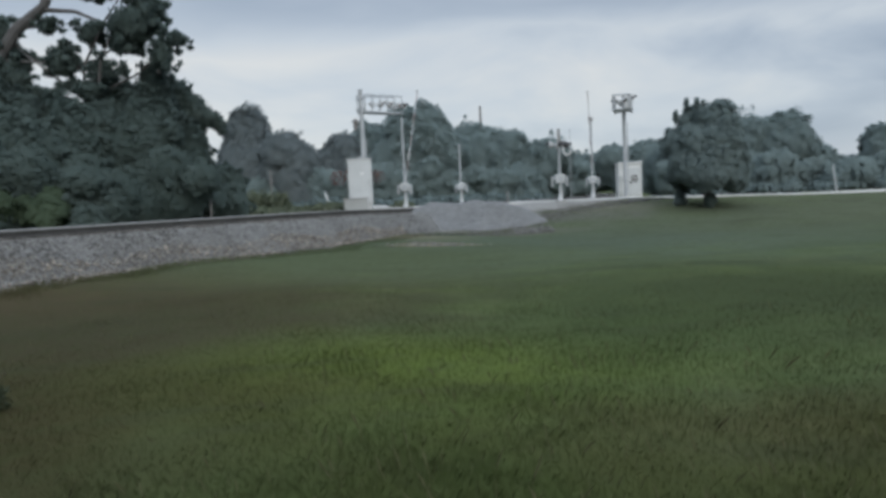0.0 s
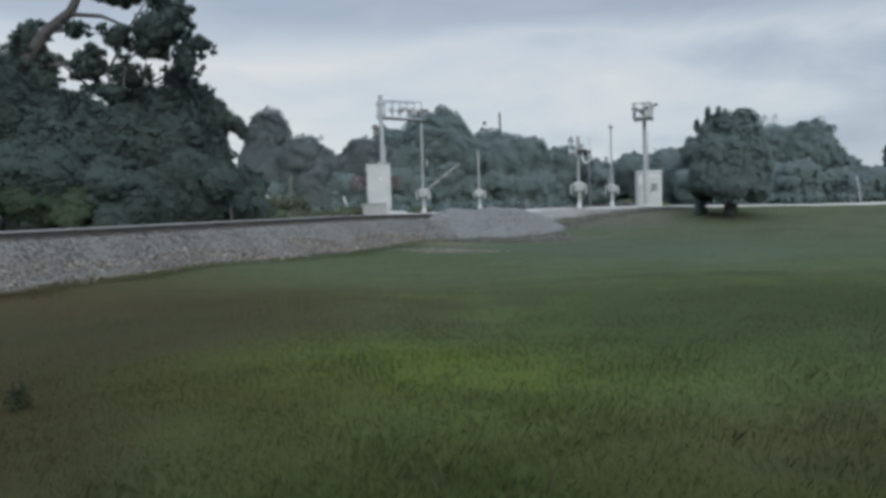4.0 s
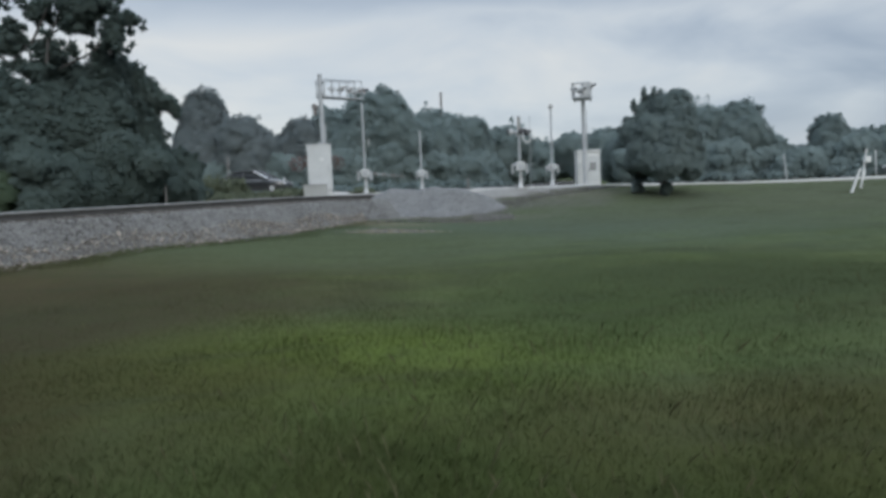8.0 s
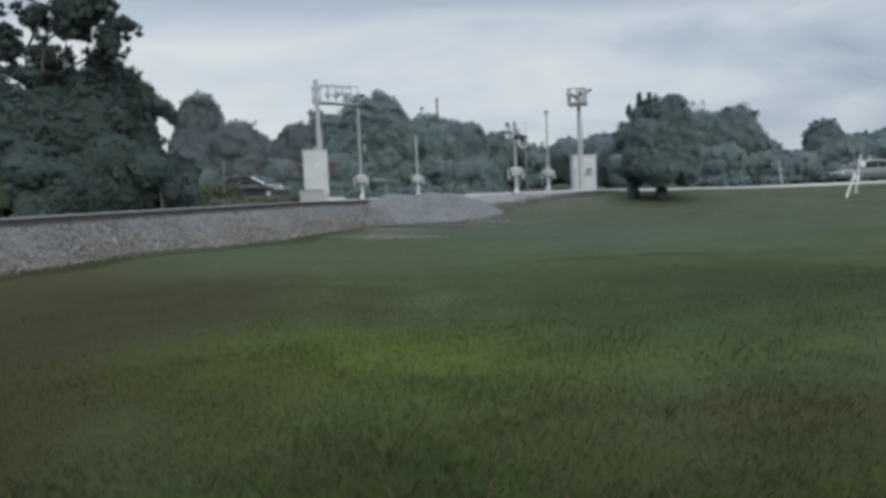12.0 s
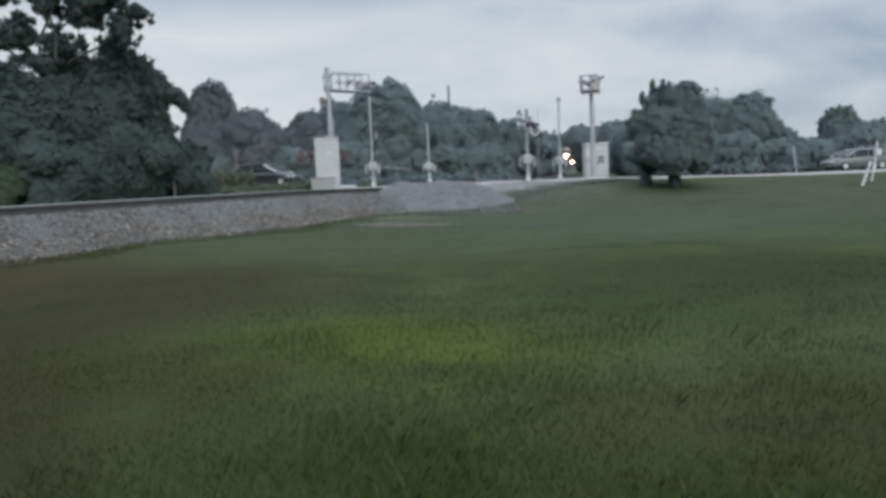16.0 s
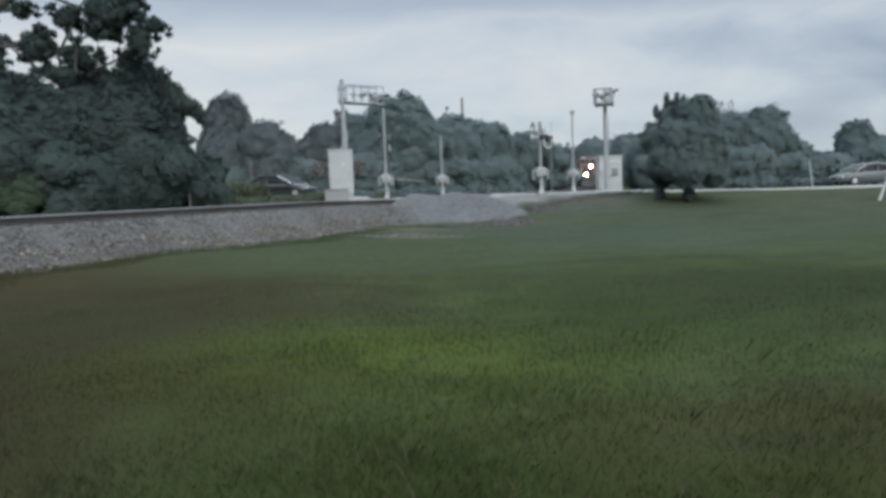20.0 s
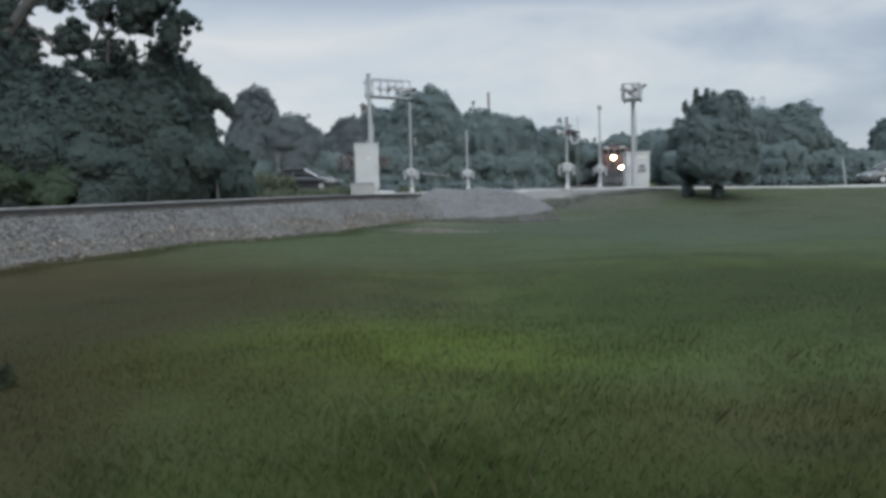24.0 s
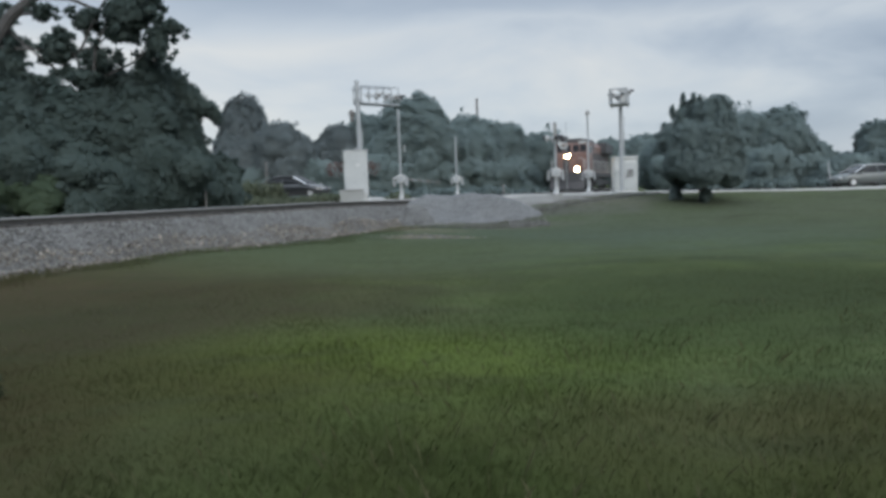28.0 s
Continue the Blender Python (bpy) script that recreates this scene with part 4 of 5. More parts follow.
def build_tufts():
    """Ragged grass that creeps over the edges of the soil and of the gravel."""
    rng = np.random.default_rng(76)
    n = 30000
    half = n // 2
    y = 8 + 23 * rng.random(half)
    s = 3.35 + 0.35 * np.sin(1.3 * y + 2 * np.sin(0.7 * y)) + np.abs(rng.normal(size=half)) * 0.5
    slope = track_x(y + 0.5) - track_x(y - 0.5)
    q = np.sqrt(1 + slope ** 2)
    xa, ya = track_x(y) + s / q, y - s * slope / q
    yb = rng.uniform(27, 41.5, n - half)
    xb = np.interp(yb, GRAVEL_Y, GRAVEL_X) + 0.1 + 0.45 * np.sin(2.1 * yb + 1.5 * np.sin(yb)) * rng.random(n - half) + rng.normal(size=n - half) * 0.6
    x, y = np.concatenate([xa, xb]), np.concatenate([ya, yb])
    z = land(x, y) + np.where(np.arange(n) < half, 0.03, 0.04)
    h = rng.uniform(0.05, 0.14, n) * np.interp(y, (10, 24, 32, 35, 37), (1, 0.8, 0.7, 0.4, 0.12))
    t = rng.uniform(0, 2 * np.pi, n)
    w = rng.uniform(0.006, 0.014, n)
    ex, ey = np.abs(np.cos(t)) * w, np.sin(t) * w
    lx, ly = rng.normal(size=n) * 0.4 * h, rng.normal(size=n) * 0.4 * h
    verts = np.stack([np.stack([x - ex, y - ey, z - 0.05], 1), np.stack([x + ex, y + ey, z - 0.05], 1), np.stack([x + lx, y + ly, z + h], 1)], 1).reshape(-1, 3)
    faces = (np.arange(n)[:, None] * 3 + np.array([0, 1, 2])).tolist()
    up = np.tile(np.array((0.0, -0.2, 0.98)), (len(verts), 1))
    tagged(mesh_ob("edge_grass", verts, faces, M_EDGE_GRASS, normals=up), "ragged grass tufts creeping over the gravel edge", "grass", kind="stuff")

    # grass round the foot of the gravel heap
    k = 9000
    xs, ys = rng.uniform(-3, 3.2, k), 31.4 + rng.normal(size=k) * 0.55
    zs, hs, t = land(xs, ys) + 0.03, rng.uniform(0.03, 0.09, k), rng.uniform(0, 2 * np.pi, k)
    ex, ey = np.abs(np.cos(t)) * 0.012, np.sin(t) * 0.012
    skirt = np.stack([np.stack([xs - ex, ys - ey, zs - 0.05], 1), np.stack([xs + ex, ys + ey, zs - 0.05], 1), np.stack([xs + ey * 2, ys + ex * 2, zs + hs], 1)], 1).reshape(-1, 3)
    tagged(mesh_ob("heap_edge_grass", skirt, (np.arange(k)[:, None] * 3 + np.array([0, 1, 2])).tolist(), M_EDGE_GRASS, normals=np.tile(np.array((0.0, -0.2, 0.98)), (len(skirt), 1))), "sparse grass round the foot of the gravel heap", "grass", kind="stuff")

    # thin grass and weeds that creep over the gravel, in patches that thin out inwards
    n = 26000
    y = rng.uniform(27.5, 40, n)
    x = np.interp(y, GRAVEL_Y, GRAVEL_X) + 0.4 - np.abs(rng.normal(size=n)) * 1.1
    keep = tuft_noise(x * 0.8, y * 0.8) + 0.5 * tuft_noise(x * 2.1 + 3, y * 2.1) > 0.72
    x, y = x[keep], y[keep]
    n = len(x)
    z = land(x, y) + 0.05
    h = rng.uniform(0.02, 0.07, n)
    t = rng.uniform(0, 2 * np.pi, n)
    ex, ey = np.abs(np.cos(t)) * 0.02, np.sin(t) * 0.02
    verts = np.stack([np.stack([x - ex, y - ey, z - 0.05], 1), np.stack([x + ex, y + ey, z - 0.05], 1), np.stack([x + ey * 2, y + ex * 2, z + h], 1)], 1).reshape(-1, 3)
    tagged(mesh_ob("gravel_weeds", verts, (np.arange(n)[:, None] * 3 + np.array([0, 1, 2])).tolist(), M_EDGE_GRASS, normals=np.tile(np.array((0.0, -0.2, 0.98)), (len(verts), 1))), "sparse low weeds growing through the gravel", "weeds", kind="stuff")


build_tufts()


def weeds(name, spots, height, leaf, label, seed, count, size):
    """Low clumps of weeds over patches of (x, y, radius)."""
    rng = np.random.default_rng(seed)
    blobs = []
    for x, y, rad in spots:
        for k in range(int(6 + rad * 9)):
            a, q = rng.uniform(0, 6.28), rad * math.sqrt(rng.random())
            px, py = x + math.cos(a) * q, y + math.sin(a) * q
            h = height * rng.uniform(0.4, 1.0)
            blobs.append((px, py, float(land(px, py)) + h * 0.4, 0.5, 0.5, h * 0.55))
    v, f, nn = leaf_cloud(rng, blobs, count, size, 2.6)
    tagged(mesh_ob(name, v, f, leaf, normals=nn), label, "weeds", kind="stuff")


weeds("weeds", [(-12.6, 36.5, 2.0), (-10.2, 39, 2.2), (-8.0, 40.6, 1.8), (-6.4, 41.8, 1.2), (-14.5, 40, 2.6), (-11, 42.2, 1.6), (-17, 44, 3), (-2.6, 44.6, 0.5), (-13.5, 33.5, 1.6)], 0.62, M_WEED, "green weeds between the track and the road", 71, 16000, 0.14)
weeds("tall_weeds", [(-13.5, 43.0, 0.7), (-12.6, 43.0, 0.7), (-11.5, 42.8, 0.7), (-10.5, 42.6, 0.6), (-9.8, 42.3, 0.4)], 1.7, M_WEED, "tall green weeds in front of the black car", 77, 5000, 0.13)
weeds("roadside_weeds", [(-9, 53, 2.5), (-4, 53, 2.5), (1, 54, 2.5), (6, 55.5, 2.5), (20, 50.5, 2), (24, 50.6, 2), (28, 51, 2), (33, 51, 2), (38, 51.5, 2)], 0.9, M_LEAF, "green weeds at the foot of the far thicket", 72, 14000, 0.2)


def weed_clump():
    rng = np.random.default_rng(73)
    ob = thing("weed", pose(-4.25, 6.4, float(land(-4.25, 6.4))) @ Matrix.Scale(0.65, 4), "tall dark weed with pale seed heads in the grass", "weed")
    bm = bmesh.new()
    tips = []
    for k in range(9):
        tip = Vector((rng.normal() * 0.16, rng.normal() * 0.16, rng.uniform(0.3, 0.55)))
        rod(bm, (tip.x * 0.2, tip.y * 0.2, -0.02), tip, 0.006, 0.003, 5)
        tips.append(tip)
    part("stems", bm, M_WEED_DARK, ob)
    v, f, nn = leaf_cloud(rng, [(0, 0, 0.14, 0.18, 0.18, 0.15), (0.05, 0, 0.28, 0.12, 0.12, 0.14)], 90, 0.045, 3.6)
    mesh_ob("leaves", v, f, M_WEED_DARK, ob)
    v, f, nn = leaf_cloud(rng, [(t.x, t.y, t.z, 0.03, 0.03, 0.06) for t in tips], 90, 0.03, 2.0)
    tagged(mesh_ob("seed_heads", v, f, M_LEAF_DRY, ob), kind="stuff")


weed_clump()


def build_apron():
    """The gravel spread between the heap, the track and the grass."""
    rng = np.random.default_rng(74)
    ys = np.linspace(27, 39.9, 60)
    edge = np.interp(ys, GRAVEL_Y, GRAVEL_X)
    verts, faces = [], []
    k = 50
    for j, y in enumerate(ys):
        x0 = float(track_x(y)) + 1.9
        x1 = max(x0 + 1.6, edge[j] + 0.9 * noise.noise((y * 1.5, 2, 0)) + 0.3 * rng.normal())
        for i in range(k + 1):
            f = i / k
            x = x0 + (x1 - x0) * f
            lift = 0.05 * (1 - f) + 0.045 + 0.03 * noise.noise((x * 2, y * 2, 0)) - (0.14 if f > 0.985 else 0)
            verts.append((x, y, float(land(x, y)) + lift))
    for j in range(len(ys) - 1):
        for i in range(k):
            a = j * (k + 1) + i
            faces.append((a, a + 1, a + k + 2, a + k + 1))
    tagged(mesh_ob("gravel_apron", verts, faces, M_PILE, smooth=True), "grey gravel spread on the bank beside the crossing", "gravel", kind="structure")


build_apron()


# ---- the crossing's gear ----
ARM = Vector((0.40, 0.917, 0))  # across the road, away from the camera


def flasher(parent, at, facing, name="flasher", paint=None, shade=None):
    """A round black target with a red lens and a hood, on a short stem."""
    at, facing = Vector(at), Vector(facing).normalized()
    bm = bmesh.new()
    rod(bm, at - facing * 0.02, at + facing * 0.02, 0.2, seg=20)
    rod(bm, at - facing * 0.16, at, 0.12, seg=14)
    target = part(name, bm, paint or M_GREY, parent, "round target disc")
    hood = bmesh.new()
    q = facing.to_track_quat("Z", "Y").to_matrix().to_4x4()
    vs = []
    for k in range(9):
        a = math.pi * k / 8
        for d in (0.02, 0.26 - 0.05 * abs(k - 4) / 4):
            vs.append(hood.verts.new(Matrix.Translation(at) @ q @ Vector((math.cos(a) * 0.13, math.sin(a) * 0.13, d))))
    for k in range(8):
        hood.faces.new((vs[2 * k], vs[2 * k + 1], vs[2 * k + 3], vs[2 * k + 2]))
    part("hood", hood, shade or M_GREY, target)
    rodpart("lens", at + facing * 0.02, at + facing * 0.045, 0.105, M_RED_LAMP, target, "red lamp lens", seg=14)


def gate(x, y, z, height, towards, label, arm_length=0.0, arm_side=1):
    """A crossing gate: foot, mast, drive box with counterweights, crossbuck, flashers and (if any) its arm."""
    g = thing("crossing_gate", pose(x, y, z), label, "crossing gate", "gates of the crossing")
    boxpart("foundation", (-0.3, 0.3, -0.3, 0.3, -0.5, 0.06), M_CAST, g, 0.02)
    foot = rod(bmesh.new(), (0, 0, 0.06), (0, 0, 0.36), 0.17, 0.085, 12)
    rod(foot, (0, 0, 0.36), (0, 0, 0.98), 0.075, 0.07, 12)
    part("pedestal", foot, M_CASE, g, "pale flared pedestal")
    rodpart("mast", (0, 0, 0.7), (0, 0, height), 0.062, M_STEEL, g)
    rodpart("cap", (0, 0, height), (0, 0, height + 0.07), 0.08, M_STEEL, g, r1=0.03)
    boxpart("drive_box", (-0.23, 0.23, -0.22, 0.22, 0.98, 1.46), M_WHITE, g, 0.03, "pale grey gate drive box")
    boxpart("box_door", (-0.18, 0.18, -0.238, -0.222, 1.02, 1.42), M_STEEL, g, 0.01)
    n = Vector(towards).normalized()
    c = Vector((n.y, -n.x, 0))
    for s in (-1, 1):
        bm = bmesh.new()
        box(bm, -0.2, 0.08, -0.03, 0.03, 0.8, 1.36, 0.02, Matrix.Translation(c * 0.4 * s) @ Matrix.Rotation(math.atan2(n.y, n.x), 4, "Z"))
        rod(bm, Vector((0, 0, 1.3)) + c * 0.2 * s, Vector((0, 0, 1.3)) + c * 0.43 * s, 0.05, seg=8)
        part("counterweight", bm, M_CASE, g)
    for k in range(4):
        a = math.pi / 4 + k * math.pi / 2
        rodpart("anchor_bolt", (0.2 * math.cos(a), 0.2 * math.sin(a), 0.05), (0.2 * math.cos(a), 0.2 * math.sin(a), 0.12), 0.02, M_STEEL, g, seg=6)
    rodpart("conduit", (0.12, 0.05, 0.1), (0.12, 0.05, 0.95), 0.025, M_GREY, g, seg=6)
    return g


def cantilever(x, y, z, height, vec, truss, label, facing, half=0.3, spread=0.34, target=None, tip=0.15):
    """A signal cantilever: thick mast, truss arm over the road with flashers."""
    c = thing("cantilever_signal", pose(x, y, z), label, "crossing signal", "cantilevers of the crossing")
    boxpart("foundation", (-0.45, 0.45, -0.45, 0.45, -0.6, 0.08), M_CONCRETE, c, 0.03)
    part("base_plate", box(bmesh.new(), -0.32, 0.32, -0.32, 0.32, 0.08, 0.13, 0.01), M_STEEL, c)
    rodpart("mast", (0, 0, 0.1), (0, 0, height), 0.145, M_STEEL, c, r1=0.12, seg=14)
    rodpart("cap", (0, 0, height), (0, 0, height + 0.06), 0.16, M_STEEL, c, r1=0.1, seg=14)
    lo, hi = truss
    v = Vector((*vec, 0))
    u = v.normalized()
    side = Vector((u.y, -u.x, 0)) * half
    for s in (-1, 1):
        bm = bmesh.new()
        rod(bm, side * s + Vector((0, 0, lo)), side * s + v + Vector((0, 0, lo + 0.08)), 0.05)
        part("lower_chord", bm, M_STEEL, c)
        bm = bmesh.new()
        rod(bm, side * s + Vector((0, 0, hi)), side * s + v + Vector((0, 0, hi + tip)), 0.035)
        part("handrail", bm, M_STEEL, c)
        for k in range(6):
            f = k / 5
            rodpart("post", side * s + v * f + Vector((0, 0, lo)), side * s + v * f + Vector((0, 0, hi + tip * f)), 0.028, M_STEEL, c, seg=6)
    bm = bmesh.new()
    box(bm, -half, half, 0, v.length, lo + 0.05, lo + 0.09, m=Matrix.Rotation(math.atan2(-u.x, u.y), 4, "Z"))
    part("walkway", bm, M_GREY, c)
    for f in (0.0, 0.06):
        bm = bmesh.new()
        rod(bm, side * -1.2 + Vector((0, 0, lo + (hi - lo) * (0.2 + f * 10))), side * 1.2 + Vector((0, 0, lo + (hi - lo) * (0.2 + f * 10))), 0.04)
        part("bracket", bm, M_STEEL, c)
    n = Vector(facing).normalized()
    for f in (0.42, 0.62, 0.88, 1.02):
        for s in (-1, 1):
            at = v * f + Vector((0, 0, lo + 0.55)) + n * (spread * s)
            flasher(c, at, n * s, paint=target, shade=M_BLACK if f > 1 else M_GREY)
    rodpart("cable_pipe", (0.2, -0.05, 0.2), (0.18, -0.05, height * 0.6), 0.03, M_STEEL, c, seg=6)
    return c


def gate_arm(gate_ob, length, facing):
    """A striped barrier arm, hinged on its gate: it lies along its own x axis."""
    arm = new("arm")
    arm.parent = gate_ob
    n = 8
    for i in range(n):
        a, b = 0.3 + (length - 0.3) * i / n, 0.3 + (length - 0.3) * (i + 1) / n
        h = 0.032 - 0.012 * i / n
        boxpart("stripe", (a, b, -0.02, 0.02, -h, h), M_STRIPE if i % 2 else M_CASE, arm)
    boxpart("arm_bracket", (-0.15, 0.45, -0.05, 0.05, -0.08, 0.08), M_GREY, arm, 0.01)
    for f in (0.45, 0.7, 0.99):
        boxpart("arm_lamp", (length * f - 0.06, length * f + 0.06, -0.05, 0.05, 0.04, 0.11), M_CAST, arm, 0.02)
    tagged(arm, "red and white striped gate arm")
    return arm


ROAD_DIR = Vector((0.917, -0.40, 0))
g_nl = gate(-2.08, 41, 1.5, 5.2, ARM, "galvanised crossing gate with a lowering striped arm")
gate(1.45, 49.4, 1.5, 4.15, -ARM, "short crossing gate post behind the gravel heap")
g_nr = gate(6.5, 37.9, 1.5, 3.9, ARM, "crossing gate post with crossbuck arms beside the road")
g_fr = gate(10.1, 46.3, 1.5, 5.25, -ARM, "tall crossing gate with a raised arm that lowers")
ARM_LEFT = gate_arm(g_nl, 6.5, -ROAD_DIR)
ARM_RIGHT = gate_arm(g_fr, 6.3, ROAD_DIR)
for g, zz, n in ((g_nr, 3.05, ROAD_DIR),):
    bm = bmesh.new()
    rod(bm, ARM * -0.62 + Vector((0, 0, zz)), ARM * 0.62 + Vector((0, 0, zz)), 0.03, seg=8)
    part("lamp_bar", bm, M_STEEL, g)
    for s in (-1, 1):
        for f in (-1, 1):
            flasher(g, ARM * 0.62 * s + Vector((0, 0, zz)) + n * 0.3 * f, n * f, shade=M_BLACK, paint=M_BLACK if f > 0 else M_GREY)
        rodpart("lamp_stem", ARM * 0.62 * s + Vector((0, 0, zz)) - n * 0.3, ARM * 0.62 * s + Vector((0, 0, zz)) + n * 0.3, 0.03, M_STEEL, g, seg=6)
    # the pale swan-necked cable pipe below the lamps
    neck = bmesh.new()
    bend = [n * 0.06 + Vector((0, 0, zz + 0.05)), n * 0.2 + Vector((0, 0, zz - 0.12)), n * 0.24 + Vector((0, 0, zz - 0.4)), n * 0.4 + Vector((0, 0, zz - 0.58)), n * 0.6 + Vector((0, 0, zz - 0.5)), n * 0.64 + Vector((0, 0, zz - 0.3))]
    for a, b in zip(bend, bend[1:]):
        rod(neck, a, b, 0.05, seg=8)
    part("cable_pipe", neck, M_WHITE, g, "pale bent cable pipe")
# bell, edge-on crossbuck and white plate
boxpart("crossbuck", (-0.09, 0.09, -0.5, 0.5, 2.95, 3.9), M_CAST, g_nr, 0.01, m=Matrix.Rotation(-0.18, 4, "Z") @ Matrix.Diagonal((1, 0.12, 1, 1)))
rodpart("bell", (0, 0, 5.12), (0, 0, 5.36), 0.17, M_CAST, g_fr, "round warning bell", r1=0.1, seg=14)
boxpart("sign_plate", (-0.02, 0.02, -0.16, 0.16, 3.1, 3.5), M_WHITE, g_nl, 0.005, m=Matrix.Translation((0.28, 0, -0.3)))

left_signal = cantilever(-4.3, 40, 1.55, 6.72, (2.0, 2.3), (5.5, 6.45), "galvanised cantilever signal with a truss over the road", -ROAD_DIR)
cant = cantilever(12.75, 48, 1.42, 7.0, (-0.75, -2.2), (5.75, 6.85), "galvanised cantilever signal seen along its truss", ROAD_DIR, 0.55, 0.16, M_GREY, -0.12)
# the lamp pair low on the mast, seen from behind
flasher(left_signal, (-0.36, 0, 4.95), (-0.8, 0.6, 0), "side_lamp", M_POLE)
rodpart("side_bracket", (0, 0, 4.7), (-0.36, 0, 4.7), 0.04, M_STEEL, left_signal, seg=6)
boxpart("side_box", (-0.44, -0.28, -0.1, 0.1, 4.5, 4.8), M_POLE, left_signal, 0.02)
for z0 in (5.8, 6.72):
    bm = bmesh.new()
    u = Vector((-0.75, -2.2, 0))
    q = Vector((u.y, -u.x, 0)).normalized() * 0.55
    rod(bm, u - q + Vector((0, 0, z0)), u + q + Vector((0, 0, z0)), 0.05)
    part("end_rail", bm, M_STEEL, cant)
flasher(cant, Vector((-0.3, -1.2, 6.62)) + ROAD_DIR * 0.62, ROAD_DIR, paint=M_GREY, shade=M_BLACK)
flasher(cant, Vector((-0.3, -1.2, 6.45)) - ROAD_DIR * 0.62, -ROAD_DIR, paint=M_GREY, shade=M_BLACK)
boxpart("signal_housing", (-0.2, 0.34, -0.25, 0.25, 5.85, 6.85), M_CASE, cant, 0.1, m=Matrix.Translation((-0.3, -1.5, 0)))


def equipment_house():
    h = thing("signal_bungalow", pose(13.64, 50.6, 1.36, 0, 0, -7), "white metal signal equipment hut with a flat roof", "hut")
    boxpart("plinth", (-0.84, 0.84, -0.95, 0.95, -0.4, 0.1), M_CONCRETE, h, 0.02)
    boxpart("wall", (-0.8, 0.8, -0.9, 0.9, 0.1, 2.4), M_WHITE, h, 0.02)
    boxpart("roof", (-0.87, 0.87, -1.0, 1.0, 2.4, 2.56), M_WHITE, h, 0.04)
    d = boxpart("door", (-0.1, 0.68, -0.93, -0.9, 0.2, 2.1), M_CASE, h, 0.01)
    boxpart("vent", (0.08, 0.5, -0.945, -0.93, 1.1, 1.62), M_BLACK, d, 0.005, "dark louvred vent")
    for k in range(5):
        boxpart("louvre", (0.1, 0.48, -0.965, -0.945, 1.15 + 0.09 * k, 1.19 + 0.09 * k), M_GREY, d)
    for z0 in (0.45, 1.75):
        boxpart("hinge", (0.64, 0.7, -0.96, -0.93, z0, z0 + 0.16), M_STEEL, d)
    boxpart("step", (-0.2, 0.72, -1.35, -0.96, -0.35, 0.02), M_CAST, h, 0.02)
    rodpart("conduit", (-0.6, -0.94, -0.2), (-0.6, -0.94, 1.3), 0.03, M_GREY, h, seg=6)
    boxpart("meter_box", (-0.72, -0.48, -1.0, -0.9, 1.3, 1.65), M_GREY, h, 0.01)
    boxpart("handle", (-0.02, 0.03, -0.97, -0.93, 1.0, 1.2), M_BLACK, d)
    boxpart("corner_trim", (-0.815, -0.73, -0.915, -0.86, 0.1, 2.4), M_CASE, h)
    boxpart("corner_trim", (0.73, 0.815, -0.915, -0.86, 0.1, 2.4), M_CASE, h)


equipment_house()


def signal_case():
    c = thing("signal_case", pose(-4.5, 38.9, 1.5, 0, 0, 4), "tall pale aluminium signal case on a pedestal", "cabinet")
    boxpart("pedestal", (-0.53, 0.66, -0.4, 0.4, -0.4, 0.35), M_GREY, c, 0.02)
    b = boxpart("body", (-0.58, 0.72, -0.45, 0.45, 0.35, 2.8), M_CASE, c, 0.02)
    boxpart("roof", (-0.62, 0.76, -0.5, 0.5, 2.8, 2.86), M_CASE, c, 0.02)
    d = boxpart("door", (-0.52, 0.66, -0.475, -0.45, 0.42, 2.74), M_CASE, c, 0.01)
    boxpart("hinge", (-0.54, -0.5, -0.49, -0.46, 0.7, 0.9), M_STEEL, d)
    boxpart("hinge", (-0.54, -0.5, -0.49, -0.46, 2.2, 2.4), M_STEEL, d)
    boxpart("handle", (0.5, 0.56, -0.51, -0.475, 1.4, 1.65), M_STEEL, d, 0.005)
    for x0 in (-0.2, 0.07, 0.34):
        boxpart("door_rib", (x0 - 0.015, x0 + 0.015, -0.482, -0.475, 0.5, 2.66), M_CASE, d)
    boxpart("label_plate", (0.1, 0.3, -0.484, -0.475, 1.95, 2.1), M_WHITE, d)
    rodpart("vent_cap", (0.1, 0, 2.86), (0.1, 0, 3.0), 0.08, M_STEEL, c)
    j = thing("junction_box", pose(-4.75, 38.1, 1.42, 0, 0, 4), "low grey concrete cable box beside the signal case", "box")
    boxpart("body", (-0.52, 0.72, -0.25, 0.25, -0.3, 0.72), M_JUNCTION, j, 0.03)
    boxpart("lid", (-0.55, 0.75, -0.28, 0.28, 0.72, 0.78), M_JUNCTION, j, 0.015)


signal_case()
for x0, y0, w in ((-3.2, 38.3, 1.9), (-1.5, 38.8, 1.4)):
    s = tagged(boxpart("concrete_slab", (-w / 2, w / 2, -0.5, 0.5, -0.3, 0.0), M_ROAD, None, 0.02), "pale concrete slab beside the track", "slab")
    s.matrix_basis = pose(x0, y0, 1.51, 0, 0, 30)


def post(name, a, b, r, material, label, category="post", sides=8):
    a = Vector(a)
    ob = thing(name, Matrix.Translation(a), label, category)
    d = Vector(b) - a
    rodpart("shaft", -d.normalized() * 0.3, d, r, material, ob, seg=sides)
    rodpart("cap", d, d + d.normalized() * 0.03, r * 1.1, material, ob, r1=r * 0.6, seg=sides)
    return ob


